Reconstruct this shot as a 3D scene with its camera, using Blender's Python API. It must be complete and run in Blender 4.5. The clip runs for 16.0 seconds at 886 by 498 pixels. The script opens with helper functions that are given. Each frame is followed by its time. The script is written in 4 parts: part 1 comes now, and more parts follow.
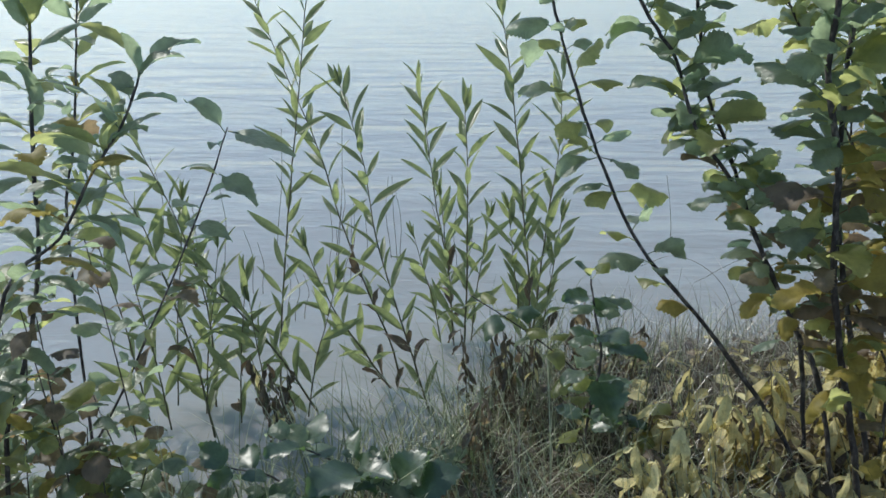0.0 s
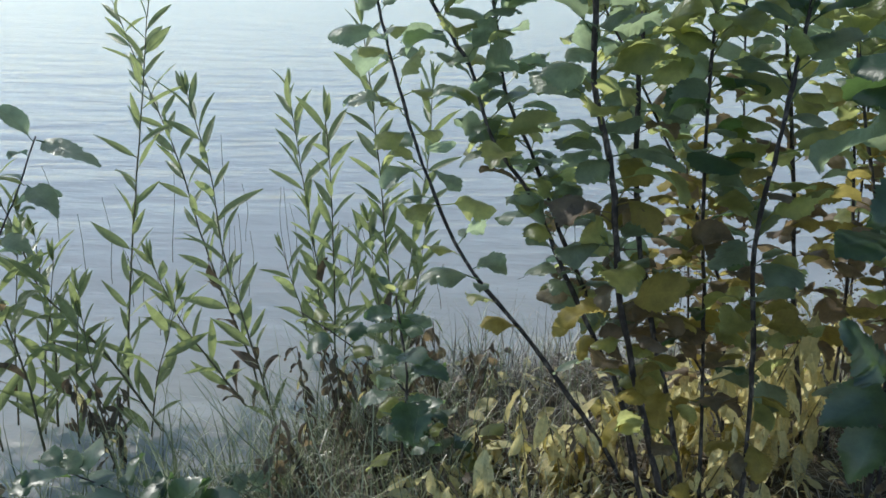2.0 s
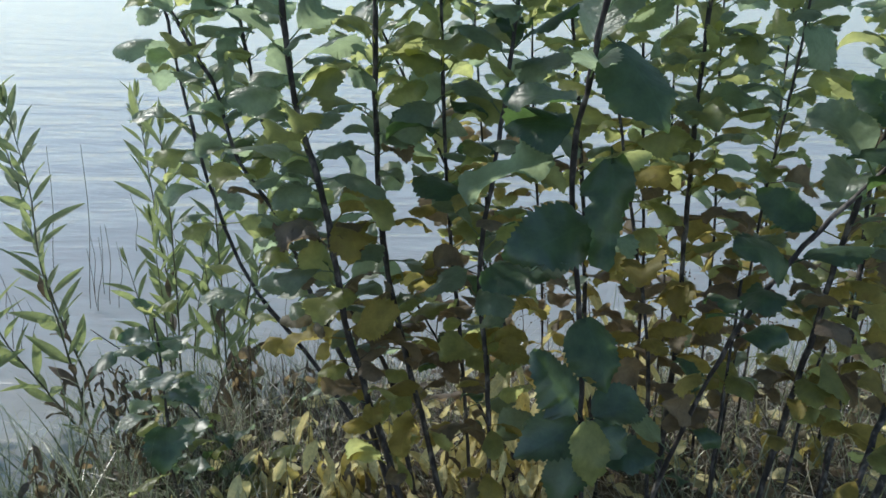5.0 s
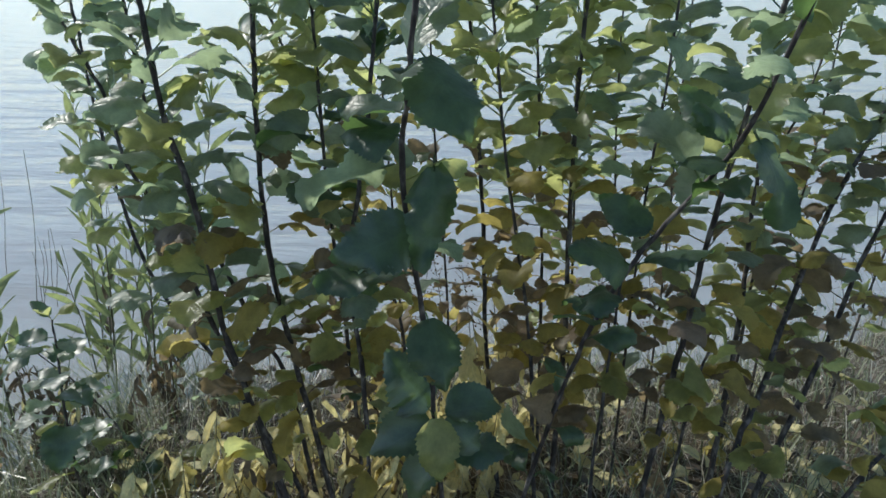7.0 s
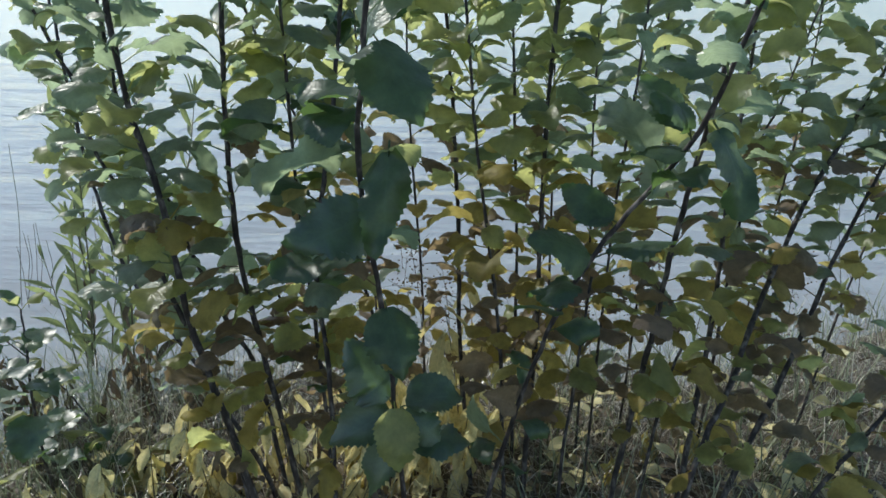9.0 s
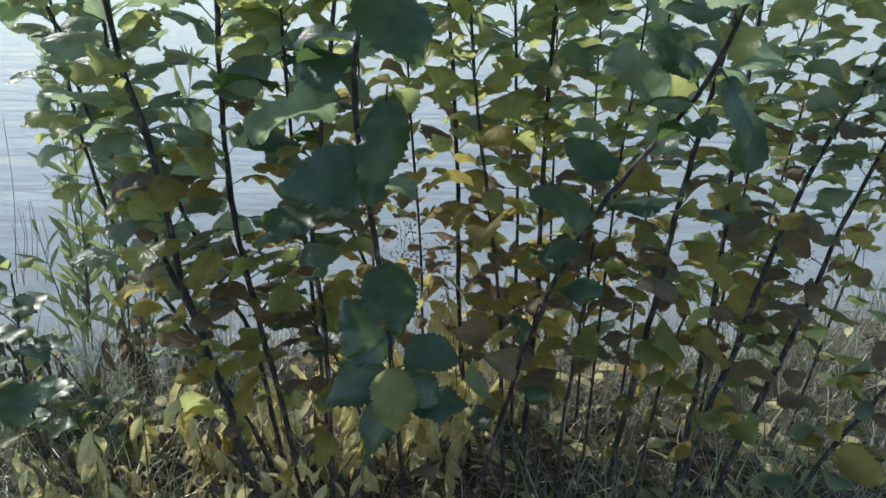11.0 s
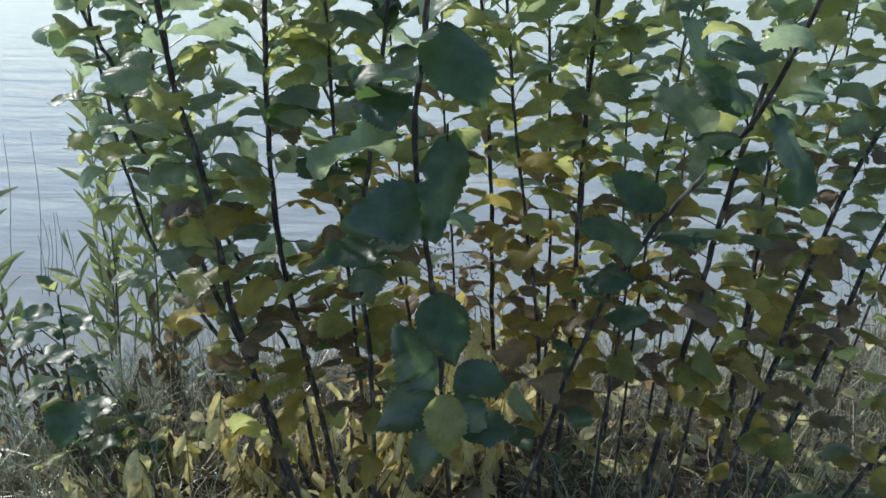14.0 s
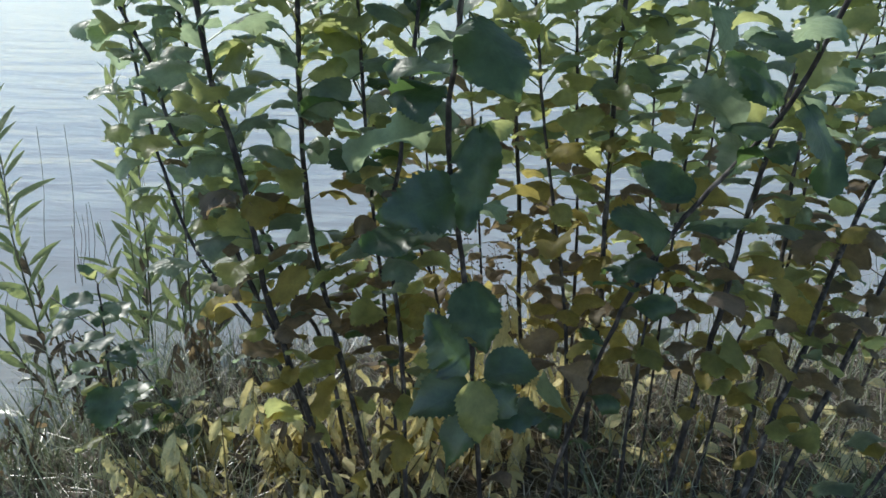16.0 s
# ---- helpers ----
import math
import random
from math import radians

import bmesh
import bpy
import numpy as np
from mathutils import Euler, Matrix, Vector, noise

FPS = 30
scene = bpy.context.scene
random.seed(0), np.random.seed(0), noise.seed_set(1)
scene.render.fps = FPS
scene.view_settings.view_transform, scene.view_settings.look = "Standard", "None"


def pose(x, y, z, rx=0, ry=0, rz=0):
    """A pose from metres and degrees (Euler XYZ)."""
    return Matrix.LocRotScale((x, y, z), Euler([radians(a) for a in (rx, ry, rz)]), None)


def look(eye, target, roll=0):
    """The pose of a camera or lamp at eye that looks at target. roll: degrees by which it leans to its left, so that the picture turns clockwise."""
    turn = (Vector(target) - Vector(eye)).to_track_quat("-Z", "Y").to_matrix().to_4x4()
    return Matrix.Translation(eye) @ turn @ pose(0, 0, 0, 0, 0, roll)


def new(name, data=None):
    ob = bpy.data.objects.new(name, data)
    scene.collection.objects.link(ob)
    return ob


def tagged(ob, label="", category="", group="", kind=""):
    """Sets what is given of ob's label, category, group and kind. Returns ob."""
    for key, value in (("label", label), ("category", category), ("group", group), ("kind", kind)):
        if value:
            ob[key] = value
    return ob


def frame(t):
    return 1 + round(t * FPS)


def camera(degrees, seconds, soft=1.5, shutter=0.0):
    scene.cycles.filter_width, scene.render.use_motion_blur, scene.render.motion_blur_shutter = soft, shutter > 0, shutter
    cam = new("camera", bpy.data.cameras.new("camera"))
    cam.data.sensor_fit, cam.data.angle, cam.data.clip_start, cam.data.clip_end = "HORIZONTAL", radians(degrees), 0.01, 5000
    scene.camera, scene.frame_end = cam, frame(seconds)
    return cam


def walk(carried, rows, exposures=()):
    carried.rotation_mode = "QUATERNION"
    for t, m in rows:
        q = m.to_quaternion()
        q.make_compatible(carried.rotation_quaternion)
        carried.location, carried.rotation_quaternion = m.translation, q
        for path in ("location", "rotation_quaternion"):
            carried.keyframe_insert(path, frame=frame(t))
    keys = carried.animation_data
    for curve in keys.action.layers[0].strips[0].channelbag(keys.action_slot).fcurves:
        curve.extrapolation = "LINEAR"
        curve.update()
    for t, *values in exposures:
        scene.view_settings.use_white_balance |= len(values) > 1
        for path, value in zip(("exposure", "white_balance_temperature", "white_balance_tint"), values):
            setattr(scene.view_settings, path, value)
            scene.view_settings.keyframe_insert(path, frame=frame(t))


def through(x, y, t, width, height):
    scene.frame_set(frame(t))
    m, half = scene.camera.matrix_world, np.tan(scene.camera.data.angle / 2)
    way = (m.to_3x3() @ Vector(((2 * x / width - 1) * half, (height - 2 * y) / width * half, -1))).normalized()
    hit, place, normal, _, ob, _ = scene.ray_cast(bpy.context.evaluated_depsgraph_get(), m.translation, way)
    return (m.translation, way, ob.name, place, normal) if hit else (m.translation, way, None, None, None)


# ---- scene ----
cam = camera(63.2, 16.0, soft=1.6)
PATH = [
    (0, (-0.105, -0.044, 1.229), (-0.218, 1.812, 0.493), -0.5),
    (0.5, (-0.021, -0.03, 1.232), (-0.111, 1.832, 0.507), -0.2),
    (1, (0.064, -0.015, 1.232), (-0.011, 1.848, 0.508), 0.1),
    (1.5, (0.166, 0.006, 1.225), (0.094, 1.87, 0.503), 0.1),
    (2, (0.27, 0.036, 1.216), (0.202, 1.904, 0.504), 0.1),
    (2.5, (0.366, 0.065, 1.24), (0.3, 1.931, 0.523), 0.1),
    (3, (0.452, 0.082, 1.254), (0.392, 1.949, 0.54), 0.3),
    (3.5, (0.535, 0.092, 1.258), (0.481, 1.96, 0.545), 0.3),
    (4, (0.61, 0.097, 1.253), (0.556, 1.966, 0.543), 0.4),
    (4.5, (0.672, 0.092, 1.247), (0.624, 1.963, 0.54), 0.6),
    (5, (0.731, 0.087, 1.247), (0.693, 1.958, 0.542), 0.7),
    (5.2, (0.745, 0.079, 1.241), (0.723, 1.955, 0.548), 0.9),
    (7.3, (0.981, 0.052, 1.268), (0.947, 1.925, 0.568), 0.7),
    (7.5, (0.994, 0.05, 1.259), (0.957, 1.926, 0.566), 1.0),
    (8, (1.012, 0.05, 1.252), (0.97, 1.928, 0.564), 1.0),
    (8.5, (1.016, 0.053, 1.25), (0.977, 1.931, 0.563), 1.1),
    (10.8, (1.016, 0.055, 1.187), (0.985, 1.93, 0.492), 1.4),
    (11, (1.018, 0.062, 1.18), (0.984, 1.934, 0.475), 1.5),
    (11.5, (1.022, 0.066, 1.164), (0.983, 1.937, 0.458), 1.5),
    (12, (1.012, 0.071, 1.17), (0.98, 1.943, 0.467), 1.6),
    (12.5, (1.003, 0.072, 1.196), (0.974, 1.943, 0.491), 1.6),
    (13, (0.983, 0.065, 1.218), (0.956, 1.938, 0.517), 1.6),
    (13.5, (0.956, 0.056, 1.226), (0.927, 1.931, 0.528), 1.6),
    (14, (0.943, 0.05, 1.228), (0.903, 1.922, 0.526), 1.5),
    (14.5, (0.935, 0.041, 1.228), (0.886, 1.914, 0.527), 1.4),
    (15, (0.93, 0.035, 1.23), (0.867, 1.907, 0.529), 1.3),
    (15.5, (0.928, 0.033, 1.232), (0.845, 1.9, 0.521), 1.1),
    (16, (0.926, 0.028, 1.235), (0.831, 1.888, 0.506), 0.9),
]
walk(cam, [(t, look(eye, target, roll)) for t, eye, target, roll in PATH], exposures=[(0, -0.12, 6450, 6.5), (16, -0.08, 6450, 6.5)])

# ---- daylight: hazy sun ahead and to the side, over the lake ----
SUN_AZ, SUN_EL = radians(-54), radians(42)
world = bpy.data.worlds.new("sky")
scene.world = world
world.use_nodes = True
wn = world.node_tree.nodes
sky = wn.new("ShaderNodeTexSky")
sky.sky_type, sky.sun_disc = "NISHITA", False
sky.sun_elevation, sky.sun_rotation = SUN_EL, SUN_AZ
sky.air_density, sky.dust_density, sky.ozone_density = 1.0, 0.3, 1.0
wn["Background"].inputs["Strength"].default_value = 0.198
world.node_tree.links.new(sky.outputs["Color"], wn["Background"].inputs["Color"])
lamp = bpy.data.lights.new("sun", "SUN")
lamp.energy, lamp.angle, lamp.color = 4.0, radians(0.6), (1.0, 0.96, 0.9)
sun = new("sun", lamp)
to_sun = Vector((math.sin(SUN_AZ) * math.cos(SUN_EL), math.cos(SUN_AZ) * math.cos(SUN_EL), math.sin(SUN_EL)))
sun.matrix_world = look(to_sun * 30, (0, 0, 0))

rng = random.Random(7)
UP = Vector((0, 0, 1))


# ---- materials ----
def shader(name):
    m = bpy.data.materials.new(name)
    m.use_nodes = True
    t = m.node_tree
    return m, t.nodes, t.links, t.nodes["Principled BSDF"]


def ramp(nodes, stops):
    r = nodes.new("ShaderNodeValToRGB")
    e = r.color_ramp.elements
    while len(e) < len(stops):
        e.new(0.5)
    for k, (at, c) in enumerate(stops):
        e[k].position, e[k].color = at, (*c, 1)
    return r


def mathnode(nodes, links, op, a, b=None):
    n = nodes.new("ShaderNodeMath")
    n.operation = op
    for k, v in enumerate((a, b)):
        if v is None:
            continue
        if isinstance(v, (int, float)):
            n.inputs[k].default_value = v
        else:
            links.new(v, n.inputs[k])
    return n.outputs[0]


def leaf_material(name, cols, glow, through=0.45, rough=0.4, spots=None, gloss=0.5, relief=0.22):
    """A thin leaf: cols vary from leaf to leaf, glow is the colour of the light that comes through it."""
    m, nodes, links, p = shader(name)
    info = nodes.new("ShaderNodeObjectInfo")
    geo = nodes.new("ShaderNodeNewGeometry")
    pick = mathnode(nodes, links, "FRACT", mathnode(nodes, links, "ADD", info.outputs["Random"], geo.outputs["Random Per Island"]))
    n = len(cols)
    base = ramp(nodes, [(k / max(1, n - 1), c) for k, c in enumerate(cols)])
    links.new(pick, base.inputs[0])
    tex = nodes.new("ShaderNodeTexCoord")
    sep = nodes.new("ShaderNodeSeparateXYZ")
    links.new(tex.outputs["Object"], sep.inputs[0])
    side = mathnode(nodes, links, "ABSOLUTE", sep.outputs[1])
    vein_x = mathnode(nodes, links, "SUBTRACT", sep.outputs[0], mathnode(nodes, links, "MULTIPLY", side, 0.9))
    saw = mathnode(nodes, links, "PINGPONG", vein_x, 0.055)
    vein = ramp(nodes, [(0.0, (1, 1, 1)), (0.4, (0, 0, 0))])
    links.new(mathnode(nodes, links, "MULTIPLY", saw, 18.0), vein.inputs[0])
    rib = ramp(nodes, [(0.0, (1, 1, 1)), (0.06, (0, 0, 0))])
    links.new(mathnode(nodes, links, "MULTIPLY", side, 3.0), rib.inputs[0])
    lines = mathnode(nodes, links, "MAXIMUM", mathnode(nodes, links, "MULTIPLY", vein.outputs[0], 0.35), rib.outputs[0])
    blot = nodes.new("ShaderNodeTexNoise")
    blot.inputs["Scale"].default_value, blot.inputs["Detail"].default_value = 5.0, 9.0
    blot.inputs["Roughness"].default_value = 0.66
    shift = nodes.new("ShaderNodeVectorMath")
    shift.operation = "MULTIPLY_ADD"
    links.new(info.outputs["Random"], shift.inputs[0])
    shift.inputs[1].default_value = (37, 19, 53)
    links.new(tex.outputs["Object"], shift.inputs[2])
    links.new(shift.outputs[0], blot.inputs["Vector"])
    tone = ramp(nodes, [(0.3, (0.58, 0.6, 0.6)), (0.7, (1.35, 1.32, 1.2))])
    links.new(blot.outputs[0], tone.inputs[0])
    mul = nodes.new("ShaderNodeMix")
    mul.data_type, mul.blend_type = "RGBA", "MULTIPLY"
    mul.inputs[0].default_value = 1.0
    links.new(base.outputs[0], mul.inputs[6])
    links.new(tone.outputs[0], mul.inputs[7])
    col = mul.outputs[2]
    if spots:
        mask = ramp(nodes, [(0.56, (0, 0, 0)), (0.66, (1, 1, 1))])
        links.new(blot.outputs[0], mask.inputs[0])
        sp = nodes.new("ShaderNodeMix")
        sp.data_type = "RGBA"
        links.new(mask.outputs[0], sp.inputs[0])
        links.new(col, sp.inputs[6])
        sp.inputs[7].default_value = (*spots, 1)
        col = sp.outputs[2]
    lift = nodes.new("ShaderNodeMix")
    lift.data_type, lift.blend_type = "RGBA", "ADD"
    links.new(mathnode(nodes, links, "MULTIPLY", lines, 0.35), lift.inputs[0])
    links.new(col, lift.inputs[6])
    links.new(col, lift.inputs[7])
    col = lift.outputs[2]
    links.new(col, p.inputs["Base Color"])
    p.inputs["Roughness"].default_value = rough
    p.inputs["Specular IOR Level"].default_value = gloss
    bump = nodes.new("ShaderNodeBump")
    bump.inputs["Strength"].default_value, bump.inputs["Distance"].default_value = relief, 0.02
    crinkle = nodes.new("ShaderNodeTexNoise")
    crinkle.inputs["Scale"].default_value, crinkle.inputs["Detail"].default_value = 16.0, 4.0
    links.new(shift.outputs[0], crinkle.inputs["Vector"])
    h = mathnode(nodes, links, "SUBTRACT", mathnode(nodes, links, "ADD", mathnode(nodes, links, "MULTIPLY", blot.outputs[0], 0.8), mathnode(nodes, links, "MULTIPLY", crinkle.outputs[0], 0.9)), lines)
    links.new(h, bump.inputs["Height"])
    links.new(bump.outputs[0], p.inputs["Normal"])
    tl = nodes.new("ShaderNodeBsdfTranslucent")
    gl = nodes.new("ShaderNodeMix")
    gl.data_type, gl.blend_type = "RGBA", "MULTIPLY"
    gl.inputs[0].default_value = 0.6
    gl.inputs[6].default_value = (*glow, 1)
    links.new(tone.outputs[0], gl.inputs[7])
    links.new(gl.outputs[2], tl.inputs["Color"])
    mix = nodes.new("ShaderNodeMixShader")
    mix.inputs[0].default_value = through
    links.new(p.outputs[0], mix.inputs[1])
    links.new(tl.outputs[0], mix.inputs[2])
    links.new(mix.outputs[0], nodes["Material Output"].inputs["Surface"])
    return m


def plain_material(name, stops, scale=30.0, rough=0.8, bump_depth=0.003, stretch=(1, 1, 1), gloss=0.3, per_island=False, through=0.0):
    m, nodes, links, p = shader(name)
    tex = nodes.new("ShaderNodeTexCoord")
    mp = nodes.new("ShaderNodeMapping")
    mp.inputs["Scale"].default_value = stretch
    links.new(tex.outputs["Object"], mp.inputs["Vector"])
    n1 = nodes.new("ShaderNodeTexNoise")
    n1.inputs["Scale"].default_value, n1.inputs["Detail"].default_value = scale, 8
    links.new(mp.outputs[0], n1.inputs["Vector"])
    r = ramp(nodes, stops)
    fac = n1.outputs[0]
    if per_island:
        geo = nodes.new("ShaderNodeNewGeometry")
        fac = mathnode(nodes, links, "ADD", mathnode(nodes, links, "MULTIPLY", n1.outputs[0], 0.3),
                       mathnode(nodes, links, "MULTIPLY", geo.outputs["Random Per Island"], 0.7))
    links.new(fac, r.inputs[0])
    links.new(r.outputs[0], p.inputs["Base Color"])
    p.inputs["Roughness"].default_value = rough
    p.inputs["Specular IOR Level"].default_value = gloss
    b = nodes.new("ShaderNodeBump")
    b.inputs["Strength"].default_value, b.inputs["Distance"].default_value = 0.7, bump_depth
    links.new(n1.outputs[0], b.inputs["Height"])
    links.new(b.outputs[0], p.inputs["Normal"])
    if through:
        tl = nodes.new("ShaderNodeBsdfTranslucent")
        links.new(r.outputs[0], tl.inputs["Color"])
        mix = nodes.new("ShaderNodeMixShader")
        mix.inputs[0].default_value = through
        links.new(p.outputs[0], mix.inputs[1])
        links.new(tl.outputs[0], mix.inputs[2])
        links.new(mix.outputs[0], nodes["Material Output"].inputs["Surface"])
    return m


M_GREEN = leaf_material("alder_leaf_green", [(0.072, 0.104, 0.092), (0.086, 0.122, 0.1), (0.11, 0.14, 0.105)], (0.46, 0.58, 0.36), 0.56, 0.34, gloss=0.95, relief=0.2)
M_LIME = leaf_material("alder_leaf_turning", [(0.085, 0.115, 0.06), (0.14, 0.155, 0.06)], (0.65, 0.69, 0.28), 0.6, 0.36, gloss=0.7, relief=0.12)
M_OCHRE = leaf_material("alder_leaf_yellow", [(0.22, 0.18, 0.05), (0.28, 0.23, 0.06), (0.17, 0.15, 0.06)], (0.63, 0.53, 0.18), 0.5, 0.55, spots=(0.08, 0.045, 0.025), gloss=0.35, relief=0.08)
M_BROWN = leaf_material("alder_leaf_brown", [(0.13, 0.115, 0.105), (0.155, 0.122, 0.098), (0.14, 0.13, 0.098)], (0.42, 0.31, 0.17), 0.44, 0.55, relief=0.06, gloss=0.35)
M_DARK = leaf_material("broad_leaf_dark_green", [(0.034, 0.062, 0.042), (0.044, 0.074, 0.048)], (0.20, 0.34, 0.10), 0.38, 0.4, gloss=0.6, relief=0.08)
M_RIBBED = leaf_material("ribbed_leaf_dark_green", [(0.040, 0.072, 0.052), (0.050, 0.084, 0.058)], (0.20, 0.34, 0.09), 0.34, 0.4, gloss=1.0, relief=0.06)
M_WILLOW = leaf_material("willow_leaf_green", [(0.085, 0.115, 0.075), (0.10, 0.13, 0.085), (0.13, 0.15, 0.105)], (0.37, 0.44, 0.18), 0.5, 0.3, gloss=0.75)
M_PALE = leaf_material("pale_yellow_leaf", [(0.68, 0.60, 0.31), (0.80, 0.74, 0.45), (0.46, 0.39, 0.20)], (0.80, 0.70, 0.34), 0.42, 0.6, spots=(0.16, 0.11, 0.06))
M_DEAD = leaf_material("withered_leaf", [(0.11, 0.088, 0.07), (0.17, 0.135, 0.10), (0.08, 0.065, 0.058)], (0.18, 0.135, 0.08), 0.2, 0.7)
M_BARK = plain_material("dark_bark", [(0.35, (0.026, 0.022, 0.022)), (0.52, (0.055, 0.047, 0.045)), (0.66, (0.17, 0.15, 0.135))], 90, 0.6, 0.002, (1, 1, 0.5))
M_SHOOT = plain_material("willow_shoot", [(0.35, (0.09, 0.09, 0.05)), (0.65, (0.16, 0.14, 0.08))], 60, 0.5, 0.001)
M_STRAW = plain_material("dry_grass", [(0.15, (0.07, 0.057, 0.04)), (0.55, (0.22, 0.19, 0.14)), (0.9, (0.74, 0.70, 0.58))], 20, 0.32, 0.0005, per_island=True, gloss=0.8, through=0.3)
M_SEDGE = plain_material("green_grass", [(0.15, (0.09, 0.115, 0.055)), (0.5, (0.24, 0.275, 0.15)), (0.85, (0.56, 0.58, 0.40))], 20, 0.36, 0.0005, per_island=True, gloss=0.6, through=0.35)
M_REED = plain_material("reed_stalk", [(0.3, (0.05, 0.045, 0.03)), (0.7, (0.12, 0.10, 0.06))], 40, 0.6, 0.0005)
M_SOIL = plain_material("lakeside_soil", [(0.3, (0.035, 0.028, 0.02)), (0.55, (0.09, 0.072, 0.048)), (0.75, (0.18, 0.15, 0.10))], 9, 0.95, 0.02)


def water_material():
    m, nodes, links, p = shader("lake_water")
    tex = nodes.new("ShaderNodeTexCoord")
    heights = []
    for sx, sy, scale, weight in ((0.38, 1.25, 1.7, 1.8), (0.6, 2.4, 3.6, 0.42), (1.2, 3.0, 10.0, 0.10), (0.04, 0.2, 1.0, 3.0)):
        mp = nodes.new("ShaderNodeMapping")
        mp.inputs["Scale"].default_value = (sx, sy, 1)
        mp.inputs["Rotation"].default_value = (0, 0, radians(-6 + 3 * len(heights)))
        links.new(tex.outputs["Object"], mp.inputs["Vector"])
        nz = nodes.new("ShaderNodeTexNoise")
        nz.inputs["Scale"].default_value, nz.inputs["Detail"].default_value = scale, 3
        nz.inputs["Distortion"].default_value = 0.4
        links.new(mp.outputs[0], nz.inputs["Vector"])
        heights.append(mathnode(nodes, links, "MULTIPLY", nz.outputs[0], weight))
    total = heights[0]
    for h in heights[1:]:
        total = mathnode(nodes, links, "ADD", total, h)
    b = nodes.new("ShaderNodeBump")
    b.inputs["Strength"].default_value, b.inputs["Distance"].default_value = 1.0, 0.026
    links.new(total, b.inputs["Height"])
    links.new(b.outputs[0], p.inputs["Normal"])
    p.inputs["Base Color"].default_value = (0.275, 0.29, 0.29, 1)
    p.inputs["Subsurface Weight"].default_value, p.inputs["Subsurface Scale"].default_value = 1.0, 0.35
    p.inputs["Subsurface Radius"].default_value = (0.8, 1.0, 1.0)
    p.inputs["Roughness"].default_value = 0.19
    p.inputs["IOR"].default_value = 1.33
    p.inputs["Specular IOR Level"].default_value = 0.19
    return m


# ---- mesh helpers ----
def part(name, bm, material, parent, label=""):
    me = bpy.data.meshes.new(name)
    bm.to_mesh(me)
    bm.free()
    me.materials.append(material)
    ob = new(name, me)
    for poly in me.polygons:
        poly.use_smooth = True
    if parent:
        ob.parent = parent
    if label:
        tagged(ob, label)
    return ob


def data_object(name, verts, faces, material, smooth=False):
    me = bpy.data.meshes.new(name)
    me.from_pydata(verts, [], faces)
    me.materials.append(material)
    if smooth:
        me.polygons.foreach_set("use_smooth", [True] * len(me.polygons))
    return new(name, me)


def smooth_line(pts, per=6):
    """Points along a soft curve through pts."""
    p = [Vector(q) for q in pts]
    p = [2 * p[0] - p[1], *p, 2 * p[-1] - p[-2]]
    out = []
    for i in range(1, len(p) - 2):
        for k in range(per):
            t = k / per
            a, b, c, d = p[i - 1:i + 3]
            out.append(0.5 * (2 * b + (c - a) * t + (2 * a - 5 * b + 4 * c - d) * t * t + (3 * b - 3 * c + d - a) * t ** 3))
    out.append(p[-2])
    return out


def tube(bm, line, radii, sides=7):
    rings = []
    for i, c in enumerate(line):
        ahead = (line[min(i + 1, len(line) - 1)] - line[max(i - 1, 0)]).normalized()
        a = ahead.orthogonal().normalized() if i == 0 else (a - ahead * a.dot(ahead)).normalized()
        b = ahead.cross(a)
        rings.append([bm.verts.new(c + radii[i] * (math.cos(2 * math.pi * k / sides) * a + math.sin(2 * math.pi * k / sides) * b)) for k in range(sides)])
    for r0, r1 in zip(rings, rings[1:]):
        for k in range(sides):
            bm.faces.new((r0[k], r0[(k + 1) % sides], r1[(k + 1) % sides], r1[k]))
    bm.faces.new(rings[0][::-1])
    bm.faces.new(rings[-1])


BEND = {}


